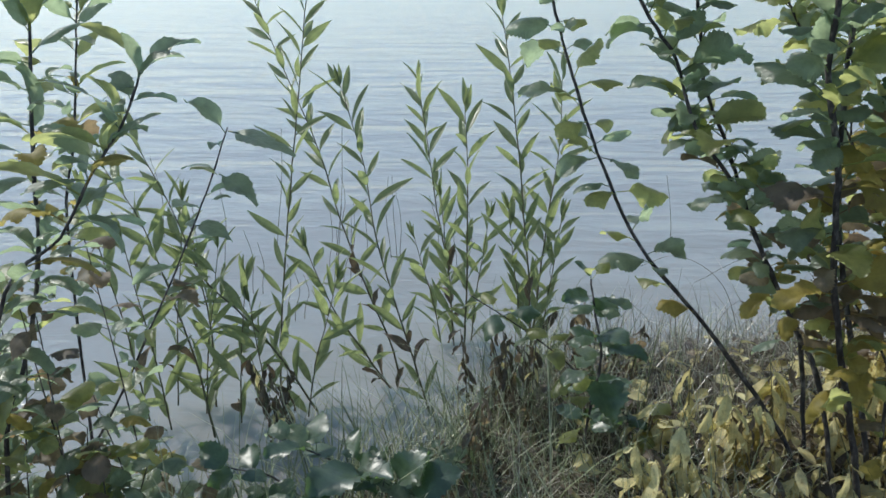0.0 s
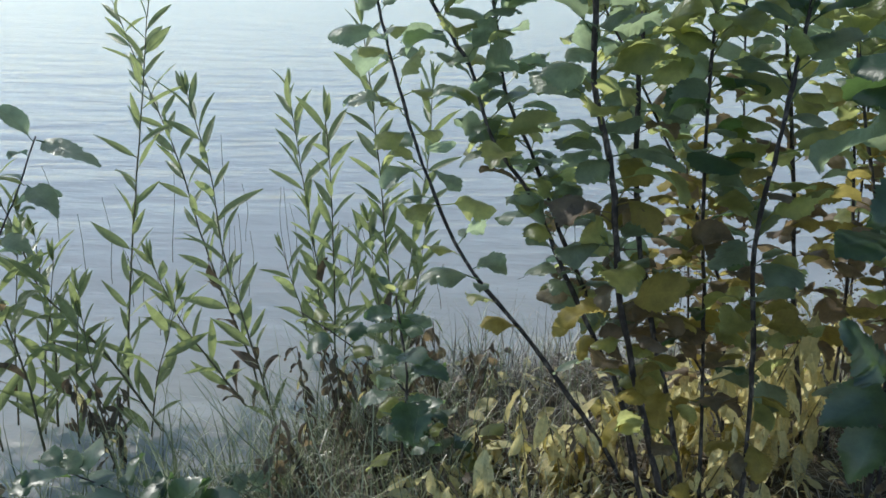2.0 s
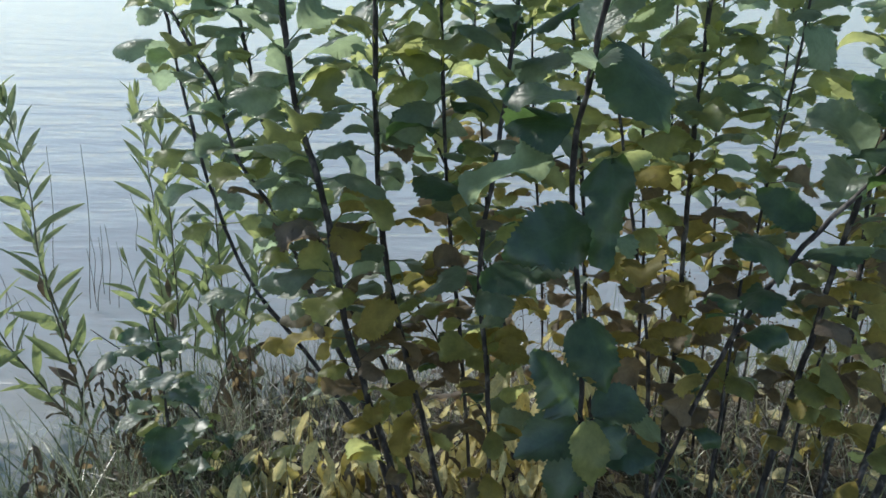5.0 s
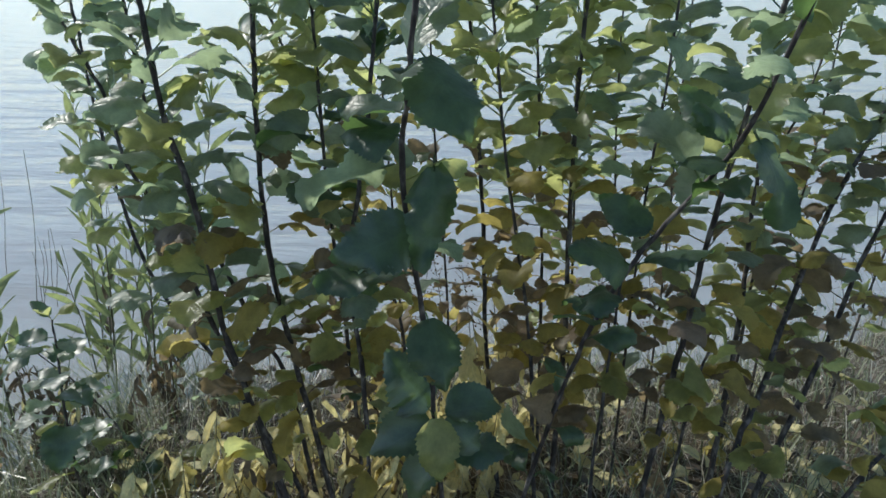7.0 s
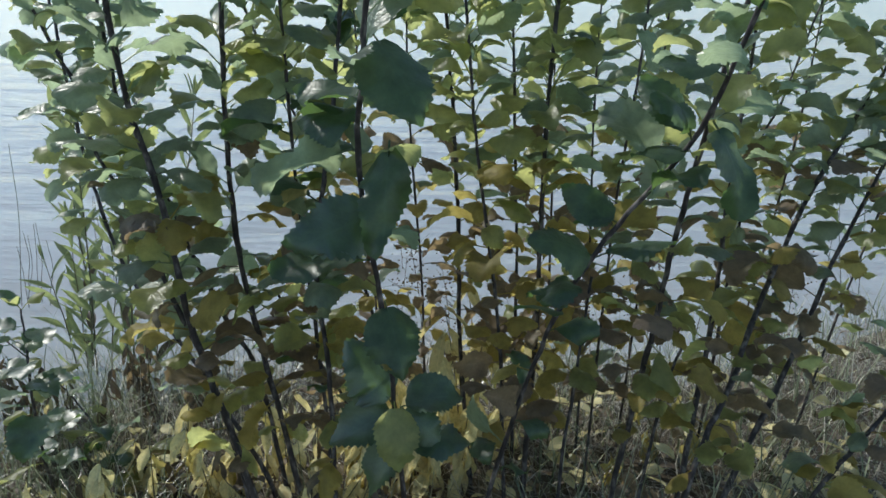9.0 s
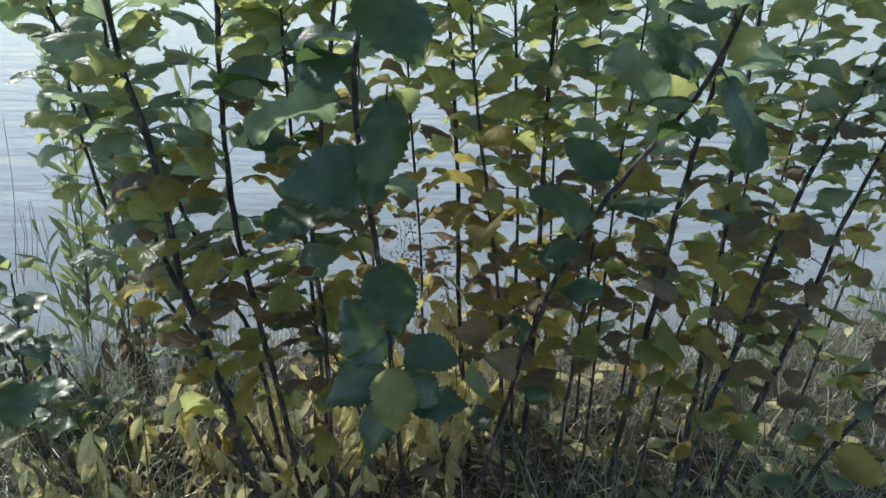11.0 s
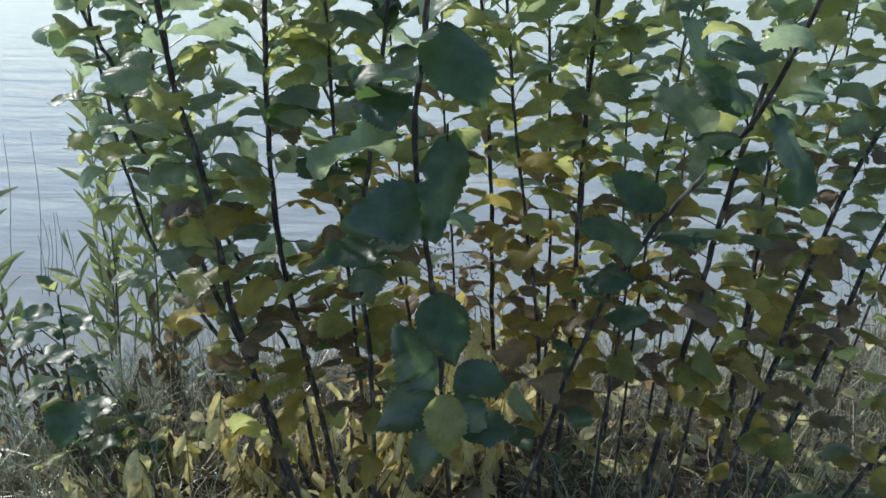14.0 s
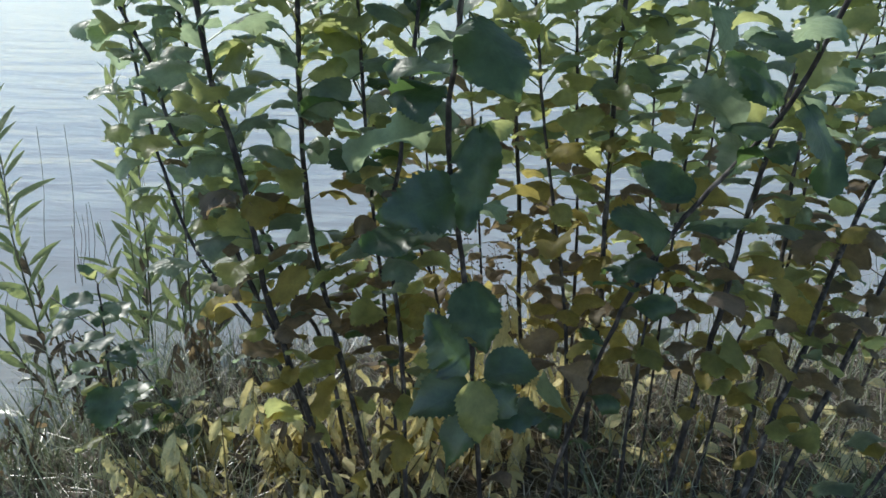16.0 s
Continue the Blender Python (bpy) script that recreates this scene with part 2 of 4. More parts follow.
def leaf_mesh(name, material, width, shape, seed, teeth=0.0, fold=0.1, cup=0.3, bend=0.8, wave=0.03, stalk=0.18, stations=9, twist=0.0, curl=0.0):
    """A leaf of length 1 along x, upper side to z: the blade arches over by `bend` radians, its sides sink by `cup` and rise by `fold`."""
    r = random.Random(seed)
    verts, faces = [], []

    def half(s):
        if shape == "round":
            return width * (math.sin(math.pi * s ** 1.08) ** 0.62)
        if shape == "broad":
            return width * (math.sin(math.pi * s ** 0.66) ** 0.72)
        if shape == "lance":
            return width * (math.sin(math.pi * s ** 0.75) ** 0.9)
        return width * (math.sin(math.pi * s ** 0.8) ** 0.78)

    ph, pace, veer = r.uniform(0, 6), r.uniform(4.5, 8), r.uniform(-0.12, 0.12)
    side_ph, lobes = (r.uniform(0, 6), r.uniform(0, 6)), 0.4 * teeth
    bite = (r.randint(3, stations), r.choice((-1, 1))) if teeth and r.random() < 0.3 else (-9, 0)
    x, z, step = stalk, 0.0, (1 - stalk) / stations
    for i in range(stations + 1):
        s = i / stations
        h = half(min(max(s, 0.012), 0.988))
        a = bend * s ** 1.25 + curl * max(0.0, s - 0.6) ** 2
        turn = twist * s
        for v in (-1.0, -0.6, 0.0, 0.6, 1.0):
            edge = abs(v) == 1
            y = h * v
            q = abs(y) / width
            y *= 1 + lobes * math.sin(side_ph[v > 0] + s * 10)
            ripple = math.sin(ph + s * pace + 1.9 * v) + 0.3 * math.sin(2 * ph + s * 2.7 * pace - 2.3 * v)
            up = fold * abs(y) - cup * width * q * q + wave * ripple * v * v + 0.12 * wave * r.uniform(-1, 1) * abs(v)
            if abs(i - bite[0]) < 2 and v * bite[1] > 0:
                y *= 0.62 if i == bite[0] else 0.8
            ahead = 0.0
            if edge and 0 < i < stations:
                y *= 1 + teeth * (1 if i % 2 else -1) + r.uniform(-0.4, 0.4) * teeth
                ahead = teeth * 0.22 * (1 if i % 2 else -0.4)
            y, up = y * math.cos(turn) - up * math.sin(turn), up * math.cos(turn) + y * math.sin(turn)
            verts.append((x + up * math.sin(a) + ahead * math.cos(a), y + veer * s * s, z + up * math.cos(a) - ahead * math.sin(a)))
        x += step * math.cos(a)
        z -= step * math.sin(a)
    for i in range(stations):
        for k in range(4):
            a = i * 5 + k
            faces.append((a, a + 5, a + 6, a + 1))
    n = len(verts)
    t = 0.010
    for x in (0.0, stalk + 0.05):
        verts += [(x, -t, -0.004), (x, t, -0.004), (x, 0, 0.014)]
    faces += [(n, n + 3, n + 4, n + 1), (n + 1, n + 4, n + 5, n + 2), (n + 2, n + 5, n + 3, n)]
    me = bpy.data.meshes.new(name)
    me.from_pydata(verts, [], faces)
    me.materials.append(material)
    me.polygons.foreach_set("use_smooth", [True] * len(me.polygons))
    BEND[me.name] = bend
    return me


def leaf_set(name, material, width, shape, count, seed, **kw):
    r = random.Random(seed)
    out = []
    for k in range(count):
        a = {key: (value if key in ("stations", "teeth", "stalk") else value * r.uniform(0.5, 1.5)) for key, value in kw.items()}
        a["twist"] = r.uniform(-0.5, 0.5)
        if r.random() < 0.35:
            a["cup"], a["fold"] = 0.1, r.uniform(0.3, 0.7)
        out.append(leaf_mesh(name, material, width * r.uniform(0.85, 1.12), shape, seed * 50 + k, **a))
    return out


ALDER = dict(width=0.25, shape="round", count=20, teeth=0.085, fold=0.1, cup=0.55, bend=1.2, wave=0.05, stalk=0.25, stations=23)
L_GREEN = leaf_set("leaf", M_GREEN, seed=1, **ALDER)
L_LIME = leaf_set("leaf", M_LIME, seed=2, **ALDER)
L_OCHRE = leaf_set("leaf", M_OCHRE, seed=3, **{**ALDER, "wave": 0.06, "bend": 1.4})
LONG = dict(width=0.18, shape="ovate", count=7, teeth=0.06, fold=0.15, cup=0.3, bend=0.9, wave=0.035, stalk=0.14, stations=17)
L_LONG = leaf_set("leaf", M_GREEN, seed=14, **LONG) + leaf_set("leaf", M_LIME, seed=15, **LONG)[:3]
L_BROWN = leaf_set("leaf", M_BROWN, seed=4, **{**ALDER, "wave": 0.065, "bend": 1.4, "curl": 2.0})
L_DARK = leaf_set("leaf", M_DARK, 0.27, "round", 6, 5, stations=21, teeth=0.08, fold=0.1, cup=0.4, bend=1.1, wave=0.06)
L_WILLOW = leaf_set("leaf", M_WILLOW, 0.095, "lance", 6, 6, fold=0.3, cup=0.0, bend=0.25, wave=0.008, stalk=0.06)
L_PALE = leaf_set("leaf", M_PALE, 0.15, "ovate", 10, 7, fold=0.6, cup=0.1, bend=0.35, wave=0.05, stalk=0.08, curl=3.0)
L_DEAD = leaf_set("leaf", M_DEAD, 0.13, "lance", 5, 8, fold=0.8, cup=0.0, bend=0.8, wave=0.05, stalk=0.08, curl=3.0)


def put_leaf(mesh, parent, origin, p, along, up, size):
    """A leaf with its stalk's foot at p, its rib along `along`, its upper side to `up`."""
    x = along.normalized()
    y = up.cross(x)
    y = y.normalized() if y.length > 1e-4 else x.orthogonal().normalized()
    z = x.cross(y)
    ob = new("leaf", mesh)
    ob.parent = parent
    ob.matrix_basis = Matrix.Translation(p - origin) @ Matrix((x, y, z)).transposed().to_4x4() @ Matrix.Scale(size, 4)
    return ob


def at_length(line, lengths, d):
    k = 0
    while k < len(line) - 2 and lengths[k + 1] < d:
        k += 1
    f = (d - lengths[k]) / max(1e-6, lengths[k + 1] - lengths[k])
    return line[k].lerp(line[k + 1], min(1, f)), (line[k + 1] - line[k]).normalized()


def measured(line):
    out = [0.0]
    for a, b in zip(line, line[1:]):
        out.append(out[-1] + (b - a).length)
    return out


def shrub(name, base, label, category="shrub", group=""):
    ob = new(name)
    ob.location = base
    ob.empty_display_size = 0.1
    tagged(ob, label, category, group)
    return ob


def stem_mesh(home, pts, r0, r1, material=None, name="stem", knots=0.2, sides=7):
    origin = home.location.copy()
    line = smooth_line(pts)
    line = [line[0]] + [q + Vector((rng.gauss(0, 0.12), rng.gauss(0, 0.12), 0)) * r0 for q in line[1:-1]] + [line[-1]]
    lengths = measured(line)
    radii = [0.69 * (r0 + (r1 - r0) * d / lengths[-1]) * (1 + knots * rng.uniform(-0.6, 1)) for d in lengths]
    bm = bmesh.new()
    tube(bm, [q - origin for q in line], radii, sides)
    return part(name, bm, material or M_BARK, home), line, lengths, origin


def alder_stem(home, *pts, r=(0.0085, 0.004), bare=0.22, gap=0.0225, size=0.134, autumn=0.3, dark=0.0, plain=None, lime=0.38):
    """One upright stem of the alder with its leaves; autumn: how far its lower leaves have turned."""
    ob, line, lengths, origin = stem_mesh(home, pts, *r)
    total, lime = lengths[-1], max(lime, autumn if autumn > 0.55 else 0)
    az, d = rng.uniform(0, 6.28), bare * total
    while d < total - 0.01:
        p, way = at_length(line, lengths, d)
        az += 2.4 + rng.uniform(-0.5, 0.5)
        for k in range(1 if rng.random() < 0.7 else 2):
            az2 = az + 1.6 * k
            out = Vector((math.cos(az2), math.sin(az2), 0))
            low = max(0.0, min(1.0, (1.12 - p.z) / 0.6))
            lift = rng.gauss(0.62, 0.28) - 0.35 * low
            along = out * math.cos(lift) + UP * math.sin(lift) + way * 0.1
            loose = 0.34 if rng.random() < 0.8 else 1.0
            face = UP + loose * Vector((rng.gauss(0, 1), rng.gauss(0, 1), 0)) + to_sun * 0.15
            x = rng.random()
            turned = autumn * (0.22 + 2.0 * low)
            kind = L_GREEN if x > turned else (L_LIME if x > 0.64 * turned else (L_OCHRE if x > 0.32 * turned else L_BROWN))
            if kind in (L_BROWN, L_OCHRE) and low < 0.3:
                kind = L_LIME
            if kind is L_GREEN and rng.random() < lime:
                kind = L_LIME
            if plain and kind in (L_GREEN, L_LIME):
                kind = plain
            if rng.random() < dark:
                kind = L_DARK
            f = (total - d) / total
            put_leaf(rng.choice(kind), ob, origin, p, along, face, size * rng.uniform(0.6, 1.2) * (1 - 0.2 * low) * (1 if f > 0.12 else 0.6 + 3 * f))
        d += 0.92 * gap * rng.uniform(0.6, 1.4) * (1.5 if p.z < 0.5 else 1.15 if p.z < 0.8 else 1.0)
    return ob


def willow_stem(home, *pts, r=(0.0055, 0.0018), bare=0.14, gap=0.029, size=0.135, withered=0.06):
    ob, line, lengths, origin = stem_mesh(home, pts, *r, material=M_SHOOT, knots=0.05, sides=6)
    total = lengths[-1]
    az, d = rng.uniform(0, 6.28), bare * total
    while d < total + 0.001:
        p, way = at_length(line, lengths, min(d, total))
        az += 2.4 + rng.uniform(-0.4, 0.4)
        out = Vector((math.cos(az), math.sin(az), 0))
        up = 0.95 + rng.uniform(-0.4, 0.7) + (0.9 if d > total - 0.06 else 0)
        along = out + way * up
        low = d / total < 0.32
        kind = L_DEAD if low and rng.random() < withered * 2 else L_WILLOW
        face = way * 0.4 - out * 0.3 + Vector((rng.uniform(-0.6, 0.6), rng.choice((-1, -1, 1)) * rng.uniform(0.3, 1.1), 0.2))
        if kind is L_DEAD:
            along = out * 0.5 + way * 0.8
        put_leaf(rng.choice(kind), ob, origin, p, along, face, size * rng.uniform(0.7, 1.15) * (0.7 if d > total - 0.05 else 0.75 if kind is L_DEAD else 1))
        d += gap * rng.uniform(0.6, 1.4)
    tip, way = line[-1], (line[-1] - line[-2]).normalized()
    for k in range(3):
        put_leaf(rng.choice(L_WILLOW), ob, origin, tip, way + 0.3 * Vector((rng.uniform(-1, 1), rng.uniform(-1, 1), 0)), Vector((rng.uniform(-1, 1), -1, 0.2)), size * 0.5)
    return ob


# ---- ground and water ----
def shore(x):
    """y of the waterline at x."""
    xs = (-60, -6, -1.6, -1.0, -0.6, -0.3, 0.05, 0.3, 1.2, 1.75, 2.6, 6, 60)
    ys = (-2, -0.5, 0.8, 1.0, 1.2, 1.45, 1.9, 2.12, 2.28, 2.14, 2.62, 3.4, 8)
    return float(np.interp(x, xs, ys))


def ground_z(x, y):
    d = shore(x) - y
    bank = 0.09 * (1 - math.exp(-max(d, 0) / 0.25)) + 0.05 * min(max(d, 0), 3) / 3
    bed = -0.5 * (1 - math.exp(min(d, 0) / 1.2))
    return bank + bed + 0.02 * noise.noise((x * 3, y * 3, 0)) * (1 if abs(d) < 8 else 0)


def spread(fine0, fine1, step, far):
    inner = list(np.arange(fine0, fine1 + 1e-6, step))
    out, s = [], step
    a = fine1
    while a < far:
        s *= 1.5
        a += s
        out.append(a)
    back, s, a = [], step, fine0
    while a > -far:
        s *= 1.5
        a -= s
        back.append(a)
    return back[::-1] + inner + out


def build_ground():
    xs, ys = spread(-2.5, 4.5, 0.07, 3000), spread(-0.5, 4.0, 0.07, 3000)
    verts = [(x, y, ground_z(x, y)) for y in ys for x in xs]
    n = len(xs)
    faces = [(j * n + i, j * n + i + 1, (j + 1) * n + i + 1, (j + 1) * n + i) for j in range(len(ys) - 1) for i in range(n - 1)]
    tagged(data_object("ground", verts, faces, M_SOIL, True), "brown lakeside soil under grass and fallen leaves", "ground", kind="structure")


def build_water():
    bm = bmesh.new()
    ys = [-40, 0, 1, 2, 4, 8, 20, 60, 200, 800, 3000]
    xs = [-3000, -600, -100, -20, -4, 0, 4, 20, 100, 600, 3000]
    grid = [[bm.verts.new((x, y, 0)) for x in xs] for y in ys]
    for j in range(len(ys) - 1):
        for i in range(len(xs) - 1):
            bm.faces.new((grid[j][i], grid[j][i + 1], grid[j + 1][i + 1], grid[j + 1][i]))
    tagged(part("water", bm, water_material(), None), "rippled grey-blue lake water with sun glints", "water", kind="structure")


build_ground()
build_water()

# ---- the alder thicket ----
ALDERS = "alder shrubs along the bank"
a = shrub("alder_shrub", (0.67, 1.28, 0.08), "alder shrub with dark slanting stems and toothed green leaves", group=ALDERS)
stem_a = alder_stem(a, (0.65, 1.375, 0.08), (0.583, 1.415, 0.217), (0.423, 1.50, 0.425), (0.263, 1.575, 0.605), (0.165, 1.66, 0.805), (0.102, 1.74, 0.977), (0.052, 1.815, 1.148), (-0.028, 1.93, 1.408), autumn=0.2, lime=0.25, gap=0.085, bare=0.34)
alder_stem(a, (0.66, 1.21, 0.08), (0.58, 1.25, 0.42), (0.52, 1.30, 0.55), (0.46, 1.33, 0.67), (0.395, 1.38, 0.81), (0.315, 1.41, 0.92), (0.27, 1.45, 1.05), (0.205, 1.49, 1.15), (0.06, 1.57, 1.41), autumn=0.2, lime=0.25, gap=0.018, size=0.128, bare=0.3)
alder_stem(a, (0.66, 1.39, 0.08), (0.60, 1.41, 0.44), (0.53, 1.43, 0.57), (0.46, 1.45, 0.72), (0.405, 1.47, 0.86), (0.345, 1.48, 0.99), (0.32, 1.50, 1.13), (0.275, 1.54, 1.42), autumn=0.2, lime=0.25, gap=0.018, size=0.128, bare=0.3)
alder_stem(a, (0.69, 1.17, 0.08), (0.64, 1.19, 0.31), (0.55, 1.21, 0.64), (0.51, 1.22, 0.90), (0.47, 1.23, 1.06), (0.46, 1.22, 1.22), (0.42, 1.22, 1.52), r=(0.010, 0.0065), autumn=0.35, lime=0.2, gap=0.019)
alder_stem(a, (0.74, 1.24, 0.08), (0.69, 1.28, 0.35), (0.62, 1.33, 0.63), (0.59, 1.36, 0.81), (0.58, 1.39, 1.02), (0.58, 1.42, 1.22), (0.58, 1.47, 1.52), r=(0.0095, 0.006), autumn=0.4, lime=0.2, gap=0.018)
b = shrub("alder_shrub", (0.86, 1.25, 0.08), "alder shrub with large dark leaves beside yellowing ones", group=ALDERS)
alder_stem(b, (0.88, 1.46, 0.08), (0.84, 1.50, 0.52), (0.80, 1.53, 0.64), (0.75, 1.57, 0.77), (0.67, 1.62, 0.94), (0.58, 1.67, 1.11), (0.45, 1.75, 1.37), r=(0.006, 0.003), autumn=0.75, gap=0.0195)
alder_stem(b, (0.89, 1.36, 0.08), (0.80, 1.39, 0.37), (0.71, 1.41, 0.52), (0.64, 1.43, 0.64), r=(0.006, 0.003), autumn=0.9, bare=0.5)
stem_c = alder_stem(b, (0.96, 1.04, 0.08), (0.94, 1.04, 0.45), (0.92, 1.03, 0.70), (0.90, 1.02, 0.86), (0.88, 1.01, 1.02), (0.89, 0.99, 1.13), (0.90, 0.97, 1.23), (0.93, 0.90, 1.53), r=(0.0068, 0.005), gap=0.1, autumn=0.25, dark=0.2, lime=0.1, size=0.12)
alder_stem(b, (0.80, 1.16, 0.08), (0.80, 1.18, 0.33), (0.79, 1.21, 0.58), (0.77, 1.23, 0.77), (0.79, 1.25, 0.95), (0.81, 1.27, 1.11), (0.84, 1.29, 1.41), r=(0.007, 0.005), gap=0.024, autumn=0.4, dark=0.2)
c = shrub("alder_shrub", (1.12, 1.40, 0.08), "alder shrub with thin stems and yellow and brown leaves", group=ALDERS)
alder_stem(c, (1.14, 1.27, 0.08), (1.11, 1.35, 0.56), (1.08, 1.42, 0.77), (1.05, 1.49, 0.96), (1.02, 1.59, 1.23), (0.98, 1.69, 1.51), r=(0.006, 0.004), autumn=0.85, gap=0.0195)
alder_stem(c, (1.07, 1.46, 0.08), (1.05, 1.51, 0.28), (1.03, 1.57, 0.47), (1.02, 1.65, 0.72), (1.00, 1.73, 0.97), (0.98, 1.80, 1.18), (0.94, 1.89, 1.47), r=(0.0085, 0.005), autumn=0.7, gap=0.0195)
alder_stem(c, (1.18, 1.40, 0.08), (1.19, 1.43, 0.57), (1.19, 1.46, 0.73), (1.19, 1.48, 0.87), (1.19, 1.50, 1.02), (1.20, 1.53, 1.19), (1.21, 1.57, 1.48), r=(0.0085, 0.0055), autumn=0.7, gap=0.0195)
alder_stem(c, (1.17, 1.57, 0.08), (1.16, 1.63, 0.61), (1.15, 1.69, 0.85), (1.13, 1.76, 1.18), (1.12, 1.82, 1.47), r=(0.006, 0.004), autumn=0.6, gap=0.0195)
stem_d = alder_stem(c, (1.04, 1.17, 0.08), (1.11, 1.15, 0.46), (1.17, 1.12, 0.71), (1.22, 1.10, 0.84), (1.26, 1.09, 0.91), (1.35, 1.06, 1.06), (1.38, 1.00, 1.22), (1.42, 0.90, 1.50), r=(0.0068, 0.0042), autumn=0.1, gap=0.06, dark=0.6, lime=0.0, size=0.125)
d = shrub("alder_shrub", (1.33, 1.35, 0.08), "alder shrub with upright stems and green to brown leaves", group=ALDERS)
alder_stem(d, (1.33, 1.29, 0.08), (1.35, 1.29, 0.26), (1.39, 1.30, 0.57), (1.41, 1.30, 0.78), (1.43, 1.29, 0.96), (1.45, 1.27, 1.14), (1.50, 1.24, 1.44), r=(0.009, 0.006), autumn=0.5, gap=0.0195)
alder_stem(d, (1.34, 1.63, 0.08), (1.34, 1.71, 0.68), (1.34, 1.79, 0.89), (1.35, 1.89, 1.17), (1.37, 2.00, 1.45), r=(0.005, 0.003), autumn=0.3, gap=0.0195)
alder_stem(d, (1.33, 1.47, 0.08), (1.34, 1.48, 0.79), (1.35, 1.48, 0.97), (1.36, 1.48, 1.13), (1.37, 1.49, 1.43), r=(0.005, 0.003), autumn=0.3, gap=0.0195)
alder_stem(d, (1.23, 1.23, 0.08), (1.24, 1.27, 0.36), (1.26, 1.32, 0.48), (1.29, 1.40, 0.70), r=(0.006, 0.004), autumn=0.6, bare=0.6)
alder_stem(d, (1.40, 1.30, 0.08), (1.42, 1.33, 0.22), (1.47, 1.41, 0.43), (1.51, 1.45, 0.53), r=(0.006, 0.004), autumn=0.6, bare=0.7)
e = shrub("alder_shrub", (1.52, 1.30, 0.08), "alder shrub leaning over the bank, stems fanning outward", group=ALDERS)
alder_stem(e, (1.50, 1.32, 0.08), (1.52, 1.37, 0.27), (1.57, 1.47, 0.54), (1.60, 1.56, 0.77), (1.62, 1.62, 0.94), (1.65, 1.69, 1.12), (1.69, 1.79, 1.40), r=(0.009, 0.005), autumn=0.5, gap=0.0195)
alder_stem(e, (1.36, 1.05, 0.08), (1.47, 1.18, 0.42), (1.55, 1.27, 0.55), (1.62, 1.37, 0.67), (1.77, 1.55, 0.86), (1.97, 1.74, 1.08), (2.13, 1.90, 1.27), r=(0.0095, 0.005), autumn=0.4, gap=0.0195)
alder_stem(e, (1.53, 1.25, 0.08), (1.60, 1.31, 0.28), (1.72, 1.40, 0.53), (1.80, 1.47, 0.72), (1.90, 1.54, 0.91), (2.03, 1.64, 1.16), r=(0.0095, 0.005), autumn=0.4, gap=0.0195)
alder_stem(e, (1.56, 1.12, 0.08), (1.70, 1.18, 0.36), (1.82, 1.23, 0.50), (2.20, 1.40, 0.94), r=(0.007, 0.004), autumn=0.3, gap=0.0195)
alder_stem(e, (1.64, 1.62, 0.08), (1.68, 1.68, 0.73), (1.71, 1.74, 0.88), (1.78, 1.79, 1.02), (1.86, 1.87, 1.22), (1.98, 1.97, 1.48), r=(0.006, 0.003), autumn=0.3, gap=0.0195)
alder_stem(e, (1.72, 1.70, 0.06), (1.78, 1.78, 0.5), (1.86, 1.86, 0.95), (1.90, 1.95, 1.4), r=(0.005, 0.003), autumn=0.5, size=0.105, gap=0.0195)
alder_stem(e, (1.85, 1.60, 0.06), (1.98, 1.72, 0.5), (2.12, 1.84, 0.9), (2.22, 1.95, 1.3), r=(0.005, 0.003), autumn=0.4, size=0.105, gap=0.0195)
alder_stem(d, (1.45, 1.66, 0.06), (1.48, 1.74, 0.5), (1.50, 1.84, 0.95), (1.53, 1.95, 1.4), r=(0.005, 0.003), autumn=0.45, size=0.10, gap=0.0195)
alder_stem(d, (1.26, 1.70, 0.06), (1.26, 1.78, 0.5), (1.25, 1.86, 0.95), (1.24, 1.95, 1.4), r=(0.005, 0.003), autumn=0.5, size=0.10, gap=0.0195)
alder_stem(b, (0.84, 1.62, 0.06), (0.82, 1.70, 0.5), (0.78, 1.78, 0.95), (0.74, 1.88, 1.4), r=(0.005, 0.003), autumn=0.6, size=0.10, gap=0.0195)
alder_stem(b, (0.78, 1.30, 0.08), (0.75, 1.34, 0.5), (0.71, 1.37, 0.9), (0.69, 1.38, 1.4), r=(0.006, 0.004), autumn=0.3, dark=0.3, gap=0.0195)
alder_stem(b, (0.95, 1.58, 0.06), (0.94, 1.66, 0.5), (0.90, 1.73, 0.95), (0.88, 1.82, 1.4), r=(0.005, 0.003), autumn=0.65, size=0.10, gap=0.0195)
f = shrub("alder_shrub", (-0.95, 1.1, 0.08), "young alder shrub with green leaves at the water's edge", group=ALDERS)
alder_stem(f, (-0.99, 0.93, 0.08), (-0.96, 0.99, 0.44), (-0.93, 1.04, 0.56), (-0.91, 1.11, 0.72), (-0.92, 1.19, 0.94), (-0.93, 1.28, 1.17), (-0.95, 1.39, 1.45), r=(0.007, 0.004), autumn=0.15, bare=0.1, gap=0.022, plain=L_LONG)
stem_e = alder_stem(f, (-1.02, 0.92, 0.08), (-0.91, 0.98, 0.68), (-0.81, 1.04, 0.81), (-0.76, 1.07, 0.90), (-0.70, 1.10, 0.99), (-0.67, 1.14, 1.08), r=(0.006, 0.003), autumn=0.15, bare=0.1, plain=L_LONG)
alder_stem(f, (-1.19, 1.57, 0.0), (-1.18, 1.65, 0.61), (-1.17, 1.72, 0.78), (-1.16, 1.78, 0.95), (-1.16, 1.86, 1.15), (-1.15, 1.98, 1.43), r=(0.006, 0.003), autumn=0.15, plain=L_LONG)
